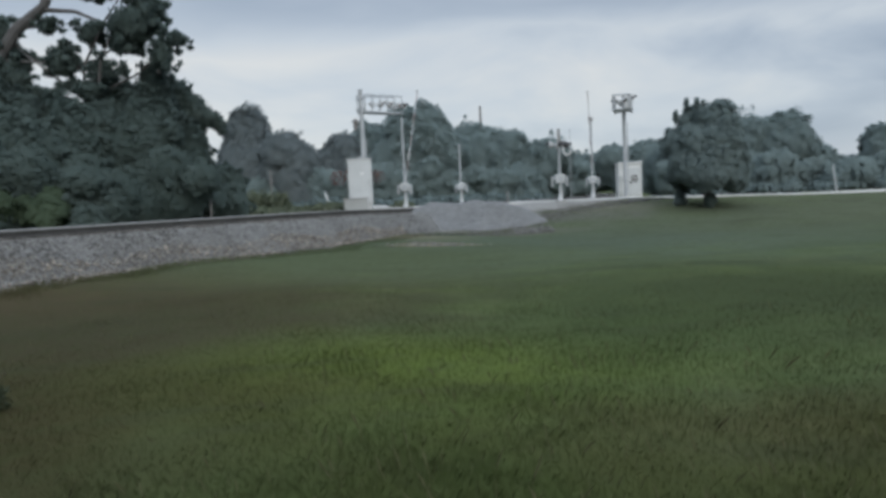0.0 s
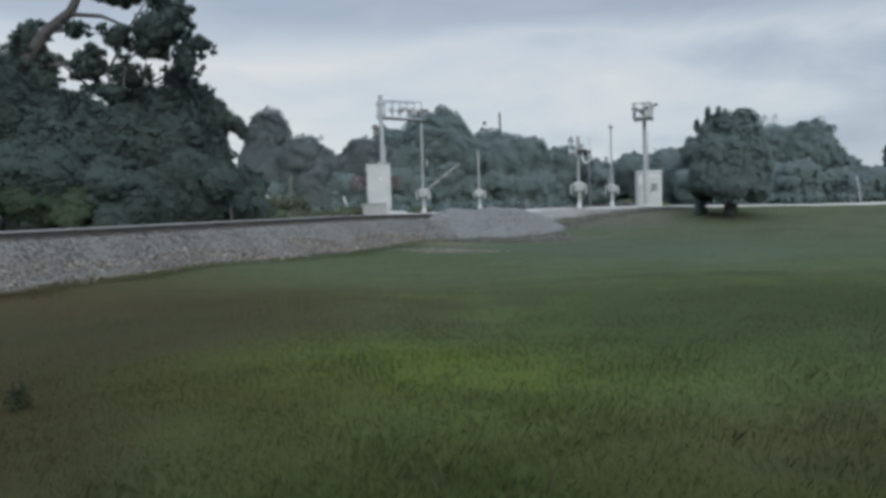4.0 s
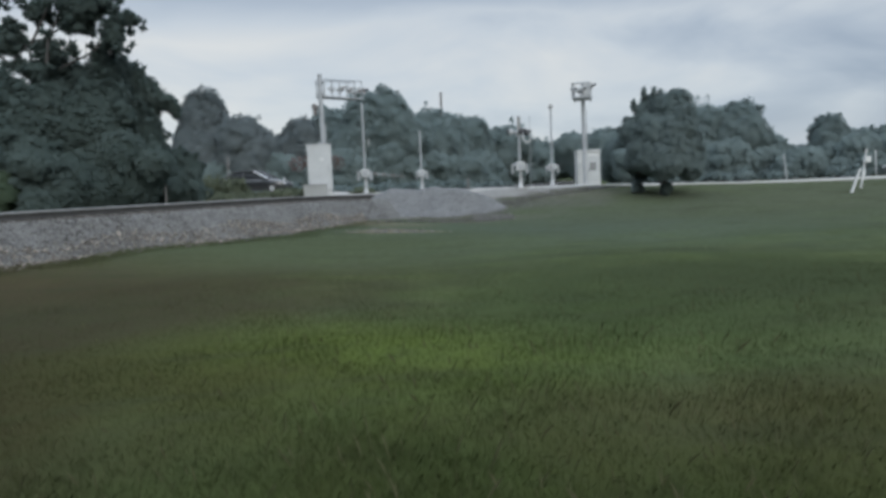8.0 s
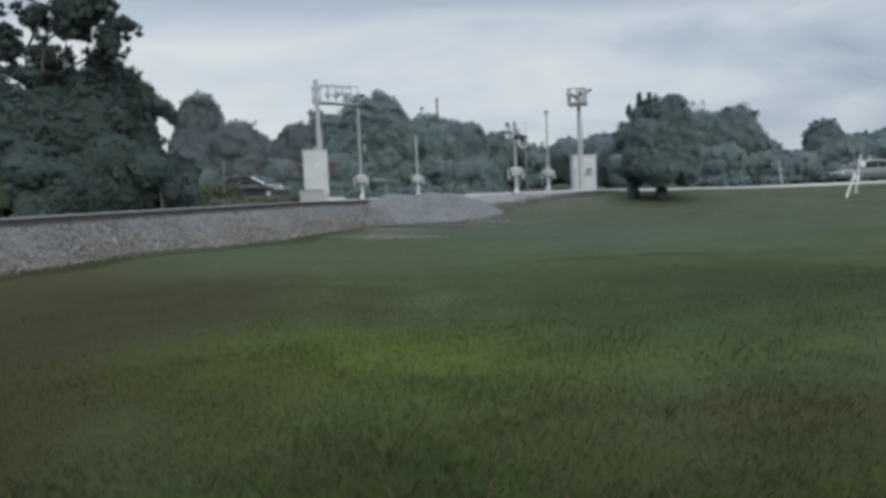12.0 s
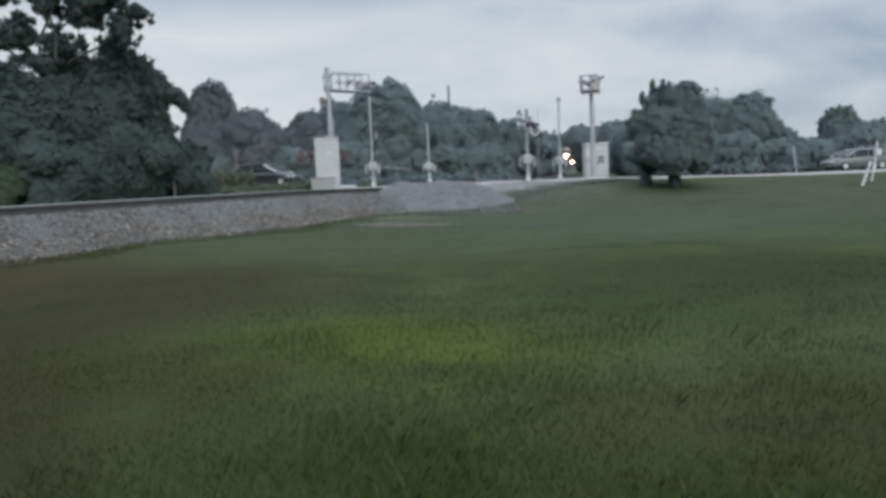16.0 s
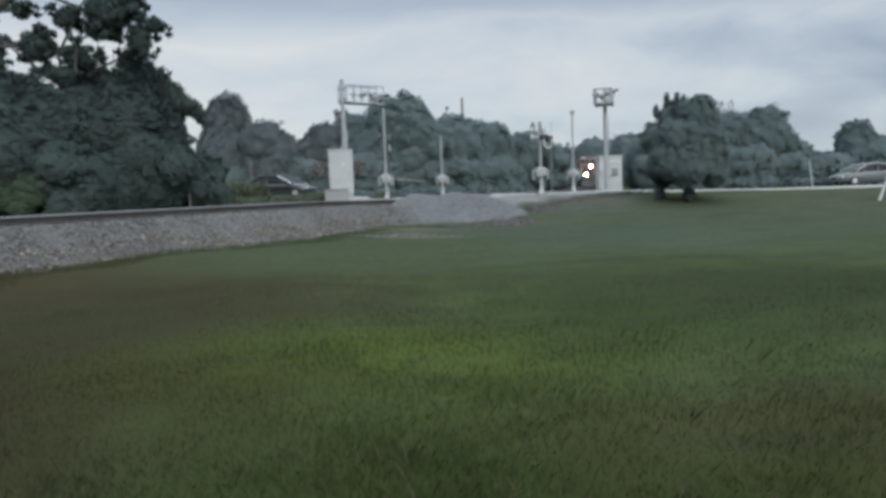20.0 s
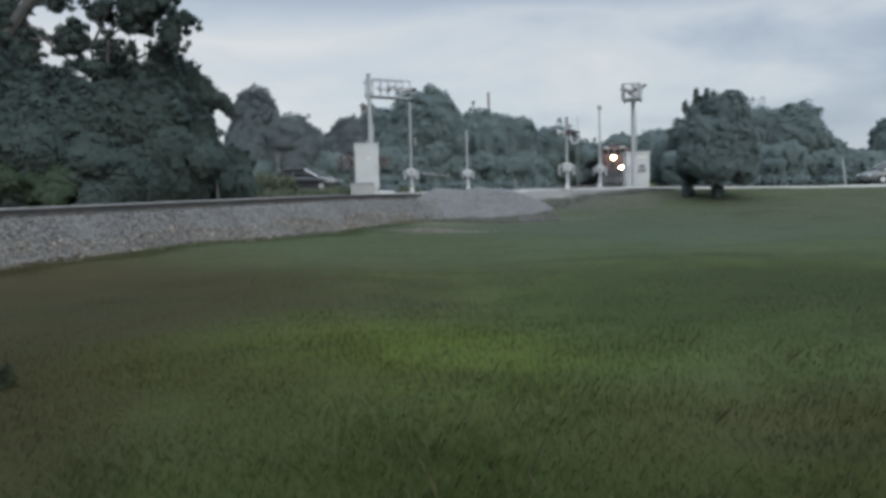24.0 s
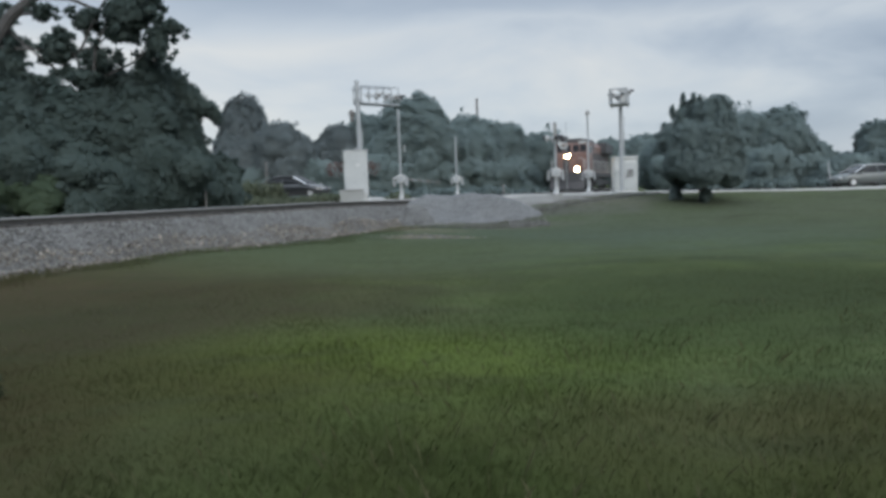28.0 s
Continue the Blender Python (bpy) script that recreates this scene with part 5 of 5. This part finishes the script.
post("marker_stake", (-8.1, 51.4, 1.42), (-8.5, 51.4, 2.75), 0.07, M_WHITE, "leaning white marker stake beyond the road")
post("marker_post", (-9.97, 30.2, 1.35), (-9.97, 30.2, 2.46), 0.035, M_POLE, "short grey post beside the track")
post("thin_post", (-12.45, 51.5, 1.4), (-12.45, 51.5, 4.51), 0.05, M_POLE, "thin grey post among the weeds beyond the road")
post("marker_stub", (5.0, 52.2, 1.4), (5.0, 52.2, 2.25), 0.06, M_POLE, "short grey marker stub beside the far track")
post("leaning_post", (26.7, 46.9, 0.9), (26.4, 46.9, 2.95), 0.042, M_GREY, "leaning grey wooden post behind the road")
post("antenna_mast", (9.4, 50.2, 1.4), (9.4, 50.2, 6.5), 0.025, M_STEEL, "thin antenna mast behind the crossing", "mast", 6)
post("antenna_mast", (14.0, 51.8, 1.4), (14.0, 51.8, 6.9), 0.025, M_STEEL, "thin antenna mast behind the hut", "mast", 6)
post("utility_pole", (4.3, 70, 1.4), (4.3, 70, 10.9), 0.11, M_POLE, "weathered wooden utility pole above the trees", "pole")
post("white_post", (35.4, 50.2, 0.9), (35.3, 50.2, 3.05), 0.05, M_WHITE, "white marker post behind the road")


def leaning_marker():
    o = thing("sign_post", pose(23.0, 34.2, 0.5), "leaning white sign post propped by a strut on the grass", "sign post")
    rodpart("strut", (-0.3, 0, -0.25), (0.3, 0.05, 1.35), 0.06, M_WHITE, o)
    rodpart("post", (0.4, 0.12, 0.35), (0.62, 0.05, 2.35), 0.05, M_WHITE, o)
    boxpart("bracket_box", (0.3, 0.62, -0.06, 0.14, 1.72, 2.02), M_WHITE, o, 0.02, m=Matrix.Rotation(0.1, 4, "Y"))
    boxpart("plate", (0.1, 0.26, -0.09, -0.06, 0.85, 1.3), M_WHITE, o, 0.005, m=Matrix.Rotation(0.2, 4, "Y"))


leaning_marker()


# ---- gravel heap ----
def build_heap():
    rng = np.random.default_rng(80)
    n, k = 46, 90
    verts, faces = [], []
    peaks = [(-1.8, 0.1, 0.66, 1.2), (-1.0, 0.2, 0.86, 1.15), (-0.1, 0.1, 0.98, 1.1), (0.8, 0.0, 0.92, 1.05), (1.6, 0.1, 0.82, 1.0), (2.3, 0.2, 0.6, 0.9), (2.9, 0.2, 0.35, 0.7), (-2.6, 0.1, 0.4, 0.9), (0.2, -1.0, 0.5, 1.0), (-1.5, -0.9, 0.42, 1.0)]
    bx, by = 1.5, 33.6
    for j in range(n + 1):
        for i in range(k + 1):
            x, y = -4.2 + 9.0 * i / k, -3.0 + 6.0 * j / n
            h = sum((p[2] * 1.12 * math.exp(-0.75 * (math.hypot(x - p[0], y - p[1]) / p[3]) ** 2)) ** 3 for p in peaks) ** (1 / 3)
            h += 0.07 * noise.noise((x * 1.6, y * 1.6, 3)) + 0.03 * noise.noise((x * 5, y * 5, 1))
            g = float(land(bx + x, by + y))
            verts.append((x, y, max(g - 0.25 + h * 1.15, g - 0.3)))
    for j in range(n):
        for i in range(k):
            a = j * (k + 1) + i
            faces.append((a, a + 1, a + k + 2, a + k + 1))
    ob = mesh_ob("gravel_heap", verts, faces, M_HEAP, smooth=True)
    ob.matrix_basis = Matrix.Translation((bx, by, 0))
    tagged(ob, "low heap of grey gravel tipped beside the crossing", "gravel heap", kind="stuff")


build_heap()


# ---- cars ----
def car(name, m, paint, label, trim=False, cabin=0.0):
    """A four-door saloon that looks along its own +x."""
    c = thing(name, m, label, "car")
    def loft(stations):
        """A skin over cross-sections (x, half width below, half width at the shoulder, z below, z shoulder, z crown)."""
        bm, rings = bmesh.new(), []
        for x, w0, w1, z0, z1, z2 in stations:
            half = [(w0 * 0.8, z0), (w0, z0 + 0.08), (w1 * 1.02, z0 + (z1 - z0) * 0.55), (w1, z1 - 0.06), (w1 * 0.94, z1), (w1 * 0.62, z1 + (z2 - z1) * 0.75), (0.0, z2)]
            pts = [(-a, z) for a, z in half[:-1]] + [half[-1]] + [(a, z) for a, z in half[-2::-1]]
            rings.append([bm.verts.new((x, a, z)) for a, z in pts])
        for p, q in zip(rings, rings[1:]):
            for k in range(len(p)):
                bm.faces.new((p[k], p[(k + 1) % len(p)], q[(k + 1) % len(p)], q[k]))
        bm.faces.new(rings[0])
        bm.faces.new(rings[-1][::-1])
        bmesh.ops.recalc_face_normals(bm, faces=bm.faces)
        for f in bm.faces:
            f.smooth = True
        return bm

    part("body", loft([(-2.28, 0.6, 0.66, 0.36, 0.62, 0.64), (-2.22, 0.76, 0.8, 0.28, 0.86, 0.9), (-1.9, 0.82, 0.85, 0.24, 0.94, 1.0), (-1.3, 0.84, 0.87, 0.22, 0.95, 0.99), (0.0, 0.85, 0.88, 0.22, 0.93, 0.97),
                       (0.9, 0.85, 0.87, 0.22, 0.9, 0.96), (1.3, 0.84, 0.86, 0.22, 0.84, 0.92), (1.75, 0.8, 0.8, 0.24, 0.77, 0.84), (2.02, 0.7, 0.68, 0.26, 0.69, 0.74), (2.2, 0.5, 0.48, 0.3, 0.6, 0.63), (2.28, 0.3, 0.28, 0.36, 0.52, 0.54)]), paint, c)
    part("window_band", loft([(-1.9 + cabin, 0.5, 0.62, 0.9, 0.96, 0.97), (-1.6 + cabin, 0.7, 0.68, 0.88, 1.08, 1.12), (-1.05 + cabin, 0.76, 0.6, 0.88, 1.35, 1.4), (-0.3 + cabin, 0.78, 0.6, 0.88, 1.39, 1.44), (0.3 + cabin, 0.78, 0.6, 0.88, 1.37, 1.42), (0.8 + cabin, 0.77, 0.66, 0.88, 1.16, 1.21), (1.35 + cabin, 0.7, 0.66, 0.82, 0.88, 0.9)]), M_GLASS, c, "dark tinted window band")
    part("roof", loft([(-1.15 + cabin, 0.57, 0.57, 1.34, 1.38, 1.42), (-0.9 + cabin, 0.6, 0.6, 1.36, 1.4, 1.45), (-0.3 + cabin, 0.61, 0.61, 1.38, 1.42, 1.47), (0.15 + cabin, 0.6, 0.6, 1.36, 1.4, 1.45), (0.38 + cabin, 0.57, 0.57, 1.33, 1.37, 1.41)]), paint, c)
    for s in (-1, 1):
        for (x0, z0), (x1, z1) in (((1.32, 0.88), (0.36, 1.4)), ((-1.85, 0.94), (-1.1, 1.4)), ((-0.35, 0.93), (-0.38, 1.38))):
            rodpart("pillar", (x0 + cabin, s * 0.8, z0), (x1 + cabin, s * 0.61, z1), 0.045, paint, c, seg=6)
        for (x0, y0, z0), (x1, y1, z1) in (((1.3, 0.82, 0.92), (0.36, 0.64, 1.42)), ((0.36, 0.64, 1.42), (-0.4, 0.645, 1.455)), ((-0.4, 0.645, 1.455), (-1.1, 0.62, 1.4))):
            # black car: only the near front pillar is bright, a painted sky glint
            rodpart("window_trim_glint", (x0 + cabin, s * y0, z0), (x1 + cabin, s * y1, z1), 0.05 if cabin else 0.03, M_TRIM_GLINT if trim and (not cabin or s < 0 and z1 - z0 > 0.3) else paint, c, seg=6)
        boxpart("headlight", (1.98, 2.2, s * 0.54 - 0.14, s * 0.54 + 0.14, 0.56, 0.68), M_LENS_OFF, c, 0.04)
        boxpart("tail_light", (-2.29, -2.2, s * 0.72 - 0.12, s * 0.72 + 0.12, 0.66, 0.86), M_RED, c, 0.02)
        boxpart("mirror", (0.78, 0.95, s * 0.95 - 0.1, s * 0.95 + 0.1, 0.93, 1.06), paint, c, 0.03)
        boxpart("sill", (-1.0, 1.0, s * 0.85 - 0.03, s * 0.85 + 0.03, 0.2, 0.3), M_BLACK, c, 0.01)
        for dx in (0.45, -0.62):
            boxpart("door_handle", (dx - 0.35, dx - 0.2, s * 0.865 - 0.015, s * 0.865 + 0.015, 0.78, 0.82), paint, c, 0.005)
    boxpart("bumper", (2.1, 2.3, -0.42, 0.42, 0.28, 0.48), paint, c, 0.05)
    boxpart("grille", (2.2, 2.31, -0.3, 0.3, 0.5, 0.57), M_BLACK, c, 0.01)
    wheels = []
    for x in (1.38, -1.3):
        for s in (-1, 1):
            w = new("wheel")
            w.parent = c
            w.matrix_basis = pose(x, s * 0.78, 0.32)
            bm = bmesh.new()
            rod(bm, (0, -0.11, 0), (0, 0.11, 0), 0.32, seg=24)
            bmesh.ops.bevel(bm, geom=[e for e in bm.edges if abs(e.verts[0].co.y - e.verts[1].co.y) < 0.01], offset=0.03, segments=2, affect="EDGES")
            part("tyre", bm, M_TYRE, w)
            rim = bmesh.new()
            rod(rim, (0, -0.118, 0), (0, 0.118, 0), 0.175, seg=18)
            for k in range(5):
                a = k * math.tau / 5
                box(rim, 0.03, 0.17, -0.125, 0.125, -0.025, 0.025, m=Matrix.Rotation(a, 4, "Y"))
            part("rim", rim, M_RIM, w)
            wheels.append(w)
    return c, wheels


CAR_GREY, GREY_WHEELS = car("grey_sedan", pose(60, 46, 1.2, 0, 0, 180), M_SEDAN_GREY, "grey-green sedan waiting on the road", True)
CAR_DARK, DARK_WHEELS = car("black_sedan", pose(-40, 54, 1.5), M_SEDAN_DARK, "black sedan halted behind the crossing gate", True, -0.2)


# ---- the locomotive ----
def locomotive():
    """A hood-unit diesel locomotive whose front coupler is near x = 0 and which looks along +x; z = 0 is the rail's top."""
    L = thing("locomotive", pose(20, 150, RAIL_TOP), "orange and dark diesel locomotive with lit headlights", "locomotive")
    boxpart("frame", (-20.2, -0.6, -1.5, 1.5, 1.15, 1.62), M_LOCO_DARK, L, 0.04)
    pl = bmesh.new()
    prism(pl, [(-0.75, 0.12), (-0.25, 0.12), (-0.45, 0.75), (-0.5, 1.62), (-0.75, 1.62)], -1.5, 1.5)
    part("pilot", pl, M_LOCO_DARK, L)
    nose = bmesh.new()
    box(nose, -2.9, -0.95, -0.85, 0.85, 1.62, 3.2, 0.1)
    part("nose", nose, M_LOCO_ORANGE, L)
    boxpart("nose_door", (-0.96, -0.93, -0.45, 0.1, 1.7, 2.75), M_LOCO_DARK, L, 0.01)
    cabm = bmesh.new()
    prism(cabm, [(-5.2, 1.62), (-2.75, 1.62), (-2.75, 3.25), (-2.95, 4.25), (-3.2, 4.5), (-5.2, 4.55)], -1.5, 1.5)
    bmesh.ops.bevel(cabm, geom=[e for e in cabm.edges if abs(e.verts[0].co.y) == abs(e.verts[1].co.y) and e.verts[0].co.y == e.verts[1].co.y and e.verts[0].co.z > 3 and e.verts[1].co.z > 3], offset=0.18, segments=3, affect="EDGES")
    cab = part("cab", cabm, M_LOCO_ORANGE, L)
    roofm = bmesh.new()
    prism(roofm, [(-1.52, 4.3), (1.52, 4.3), (1.35, 4.55), (0.8, 4.68), (-0.8, 4.68), (-1.35, 4.55)], 3.0, 5.3)
    bmesh.ops.transform(roofm, matrix=Matrix.Rotation(math.pi / 2, 4, "Z"), verts=roofm.verts)
    part("cab_roof", roofm, M_LOCO_DARK, L)
    for y0, y1 in ((-1.3, -0.75), (-0.65, -0.1), (0.1, 0.65), (0.75, 1.3)):
        bm = bmesh.new()
        box(bm, -0.015, 0.015, y0, y1, -0.32, 0.32, 0.01, Matrix.Translation((-2.845, 0, 3.78)) @ Matrix.Rotation(-0.2, 4, "Y"))
        part("windscreen", bm, M_GLASS, cab)
    for s in (-1, 1):
        for x0, x1 in ((-3.9, -3.25), (-4.8, -4.05)):
            boxpart("side_window", (x0, x1, s * 1.5 - 0.02, s * 1.5 + 0.02, 3.3, 4.0), M_GLASS, cab, 0.01)
        for x in np.linspace(-1.2, -19.6, 13):
            rodpart("stanchion", (x, s * 1.45, 1.62), (x, s * 1.45, 2.7), 0.022, M_WHITE, L, seg=6)
        rodpart("handrail", (-5.4, s * 1.45, 2.7), (-19.6, s * 1.45, 2.7), 0.022, M_WHITE, L, seg=6)
        rodpart("handrail", (-0.7, s * 0.9, 2.75), (-0.7, s * 1.45, 2.75), 0.022, M_WHITE, L, seg=6)
        rodpart("grab_iron", (-0.7, s * 1.45, 0.6), (-0.7, s * 1.45, 2.75), 0.022, M_WHITE, L, seg=6)
        for k in range(4):
            boxpart("step", (-1.25, -0.75, s * 1.4 - 0.12, s * 1.4 + 0.12, 0.35 + 0.33 * k, 0.39 + 0.33 * k), M_LOCO_DARK, L)
        boxpart("number_board", (-2.92, -2.86, s * 0.95 - 0.3, s * 0.95 + 0.3, 4.2, 4.4), M_WHITE, cab)
    hood = bmesh.new()
    prism(hood, [(-0.95, 1.62), (0.95, 1.62), (0.95, 4.2), (0.7, 4.6), (-0.7, 4.6), (-0.95, 4.2)], 5.2, 19.2)
    bmesh.ops.transform(hood, matrix=Matrix.Rotation(math.pi / 2, 4, "Z"), verts=hood.verts)
    part("hood", hood, M_LOCO_ORANGE, L)
    for x in np.linspace(-6, -18.2, 12):
        for s in (-1, 1):
            boxpart("hood_door", (x - 0.42, x + 0.42, s * 0.95 - 0.02, s * 0.95 + 0.02, 1.8, 3.6), M_LOCO_DARK, L, 0.01)
    boxpart("radiator", (-19.0, -13.8, -1.5, 1.5, 3.6, 4.8), M_LOCO_DARK, L, 0.12)
    boxpart("dynamic_brake", (-8.2, -6.0, -1.2, 1.2, 3.7, 4.72), M_LOCO_DARK, L, 0.1)
    for x in (-16.2, -18.0, -9.0):
        rodpart("roof_fan", (x, 0, 4.5), (x, 0, 4.92), 0.62, M_LOCO_DARK, L, seg=20)
    boxpart("fuel_tank", (-12.6, -7.6, -1.4, 1.4, 0.3, 1.15), M_LOCO_DARK, L, 0.12)
    rodpart("coupler", (-0.3, 0, 0.85), (0.15, 0, 0.85), 0.12, M_RUST, L)
    rodpart("horn", (-3.4, -0.3, 4.6), (-3.0, -0.3, 4.66), 0.05, M_STEEL, L, r1=0.11)
    axles = []
    for tx in (-4.2, -15.9):
        for s in (-1, 1):
            boxpart("truck_frame", (tx - 2.3, tx + 2.3, s * 1.05 - 0.1, s * 1.05 + 0.1, 0.45, 0.95), M_LOCO_DARK, L, 0.04)
        for dx in (-1.85, 0, 1.85):
            ax = new("wheelset")
            ax.parent = L
            ax.matrix_basis = pose(tx + dx, 0, 0.5)
            bm = bmesh.new()
            for s in (-1, 1):
                rod(bm, (0, s * 0.7, 0), (0, s * 0.83, 0), 0.5, seg=24)
                rod(bm, (0, s * 0.66, 0), (0, s * 0.7, 0), 0.535, seg=24)
            rod(bm, (0, -0.9, 0), (0, 0.9, 0), 0.09, seg=10)
            part("wheels", bm, M_RUST, ax)
            axles.append(ax)
    hl = boxpart("headlight", (-0.97, -0.9, -0.3, 0.24, 2.85, 3.18), M_BLACK, L, 0.03, "twin headlight housing")
    for y in (-0.09, 0.03):
        rodpart("lamp", (-0.9, y, 3.02), (-0.87, y, 3.02), 0.14, M_LAMP, hl, "glowing warm headlamp", seg=16)
    ditch = []
    for s in (-1, 1):
        h = part("ditch_light", rod(bmesh.new(), (-0.75, s * 0.85, 1.84), (-0.52, s * 0.85, 1.84), 0.15, 0.17, 16), M_BLACK, L)
        lens = new("lens")
        lens.parent = h
        lens.matrix_basis = pose(-0.5, s * 0.85, 1.84)
        rodpart("glowing_face", (0.0, 0, 0), (0.02, 0, 0), 0.155, M_LAMP, lens, "glowing warm lamp face", seg=16)
        rodpart("lens_back", (-0.02, 0, 0), (0.0, 0, 0), 0.165, M_BLACK, lens, seg=16)
        ditch.append(lens)
    return L, axles, ditch


LOCO, AXLES, DITCH = locomotive()


# ---- ties and crossing panels ----
def build_ties():
    bm = bmesh.new()
    box(bm, -0.11, 0.11, -1.3, 1.3, -0.18, 0.0, 0.012)
    me = bpy.data.meshes.new("tie")
    bm.to_mesh(me)
    bm.free()
    me.materials.append(M_TIE)
    bed = bpy.data.objects["ballast_bed"]
    y = 6.0
    rng = np.random.default_rng(90)
    while y < 84:
        d = track_dir(y)
        if abs(y - float(road_y(float(track_x(y))))) > 4.6:
            t = new("tie", me)
            t.parent = bed
            t.matrix_basis = pose(float(track_x(y)), y, RAIL_TOP - 0.185 + float(track_lift(y)), 0, rng.normal() * 0.4, math.degrees(math.atan2(d.y, d.x)) + rng.normal() * 0.8)
        y += 0.52 * d.y
    road = bpy.data.objects["road"]
    for name, a0, a1 in (("gauge_panel", -0.66, 0.66), ("field_panel", 0.85, 1.5), ("field_panel", -1.5, -0.85)):
        for k in range(4):
            yc = float(road_y(4.0)) - 3.1 + 2.05 * k
            d = track_dir(yc)
            p = boxpart(name, (-0.98, 0.98, a0, a1, -0.1, 0.0), M_PANEL, road, 0.01)
            p.matrix_basis = pose(float(track_x(yc)), yc, RAIL_TOP + 0.004, 0, 0, math.degrees(math.atan2(d.y, d.x)))


build_ties()


# ---- what moves ----
def along(table, t):
    """A smooth value between rows of (t, v)."""
    a = np.array(table, float)
    return float(spline(t, a[:, 0], a[:, 1]))


def times_for(way, radius, limit=1.1):
    """Times from start to end so near one another that a wheel turns less than a right angle between them."""
    out, last = [0.0], way(0.0)
    for k in range(1, 841):
        t = k / 30
        if k == 840 or abs(way(t + 1 / 30) - last) / radius > limit:
            if k < 840:
                out.append(t)
                last = way(t)
    return out + [28.0]


def motions():
    # barrier arms: degrees above level
    fall = ((0, 65), (0.5, 57), (1, 50), (1.5, 45), (2, 40.5), (2.5, 35), (3, 29.5), (3.5, 23.5), (4.5, 11), (5.2, 3), (5.7, -1.5), (6.2, -2), (28, -2))
    turn = math.degrees(math.atan2(ARM.y, ARM.x))
    walk(ARM_LEFT, [(t, pose(0.0, 0, 1.25, 0, 0, turn + 3.5) @ pose(0, 0, 0, 0, -e, 0)) for t, e in fall])
    quick = ((0, 56), (1, 42.5), (2, 29), (3, 15), (3.5, 9), (4.5, 0), (5.2, -2), (28, -2))
    walk(ARM_RIGHT, [(t, pose(0.0, 0, 1.3, 0, 0, turn + 180 + 9) @ pose(0, 0, 0, 0, -e, 0)) for t, e in quick])

    # the black sedan: x of its middle along the near lane
    dark = ((0, -23.20), (1, -20.40), (2, -17.80), (3, -15.20), (3.5, -14.10), (4.5, -12.10), (5.5, -10.50), (6.5, -9.4), (7.2, -9.2), (9, -9.17), (28, -9.15))
    grey = ((0, 66.25), (3, 51.25), (6, 40.0), (7, 37.9), (8, 36.3), (9, 35.15), (10, 34.0), (11, 33.4), (12, 32.75), (12.5, 32.5), (15, 31.3), (16, 30.8), (17, 30.5), (20, 30.3), (22.5, 30.05), (25, 29.6), (27, 29.05), (28, 28.8))
    for ob, wheels, table, lane, heading in ((CAR_DARK, DARK_WHEELS, dark, -1.9, 1), (CAR_GREY, GREY_WHEELS, grey, 1.9, -1)):
        def place(t):
            return along(table, t)
        times = times_for(place, 0.32)
        rows = []
        for t in times:
            x = place(t)
            slope = float(road_y(x + 0.5) - road_y(x - 0.5))
            rows.append((t, pose(x, float(road_y(x)) + lane, float(road_z(x)) + 0.03, 0, 0, math.degrees(math.atan(slope)) + (180 if heading < 0 else 0))))
        walk(ob, rows)
        for w in wheels:
            at = w.matrix_basis.translation.copy()
            walk(w, [(t, pose(at.x, at.y, at.z, 0, math.degrees((place(t) - place(0)) * heading / 0.32), 0)) for t in times])

    # the locomotive: y of its front along the track
    front = ((0, 168), (8, 145.5), (12, 131.5), (14.5, 122.5), (15.5, 119), (17, 113.7), (18, 110), (19, 106), (20, 101.6), (22.5, 88.6), (24, 81), (25, 76), (26, 71), (27, 65.9), (28, 60.8))

    def nose_at(t):
        return along(front, t)
    times = times_for(nose_at, 0.46)
    rows = []
    for t in times:
        y = nose_at(t)
        d = track_dir(y + 9)
        x = float(track_x(y))
        rows.append((t, pose(x, y, RAIL_TOP, 0, 0, math.degrees(math.atan2(-d.y, -d.x)))))
    walk(LOCO, rows)
    for a in AXLES:
        at = a.matrix_basis.translation.copy()
        walk(a, [(t, pose(at.x, 0, at.z, 0, math.degrees((nose_at(0) - nose_at(t)) * 1.1 / 0.5), 0)) for t in times])


    # the ditch lights take turns: each lens swings round between its glowing face and its black back
    shows_left = ((0, 0), (16.75, 1), (17.25, 0), (17.75, 1), (22.75, 0), (25.5, 1), (27.5, 0))
    for k, lens in enumerate(DITCH):
        at = lens.matrix_basis.translation.copy()
        rows, angle, last = [], 0, None
        for t, left in shows_left:
            lit = bool(left) == (k == 0)
            if last is None:
                angle = 0 if lit else 180
                rows.append((t, pose(at.x, at.y, at.z, 0, 0, angle)))
            elif lit != last:
                for q in range(4):
                    rows.append((t + q / 30, pose(at.x, at.y, at.z, 0, 0, angle + 60 * q)))
                angle += 180
            last = lit
        rows.append((28, pose(at.x, at.y, at.z, 0, 0, angle)))
        walk(lens, rows)


motions()
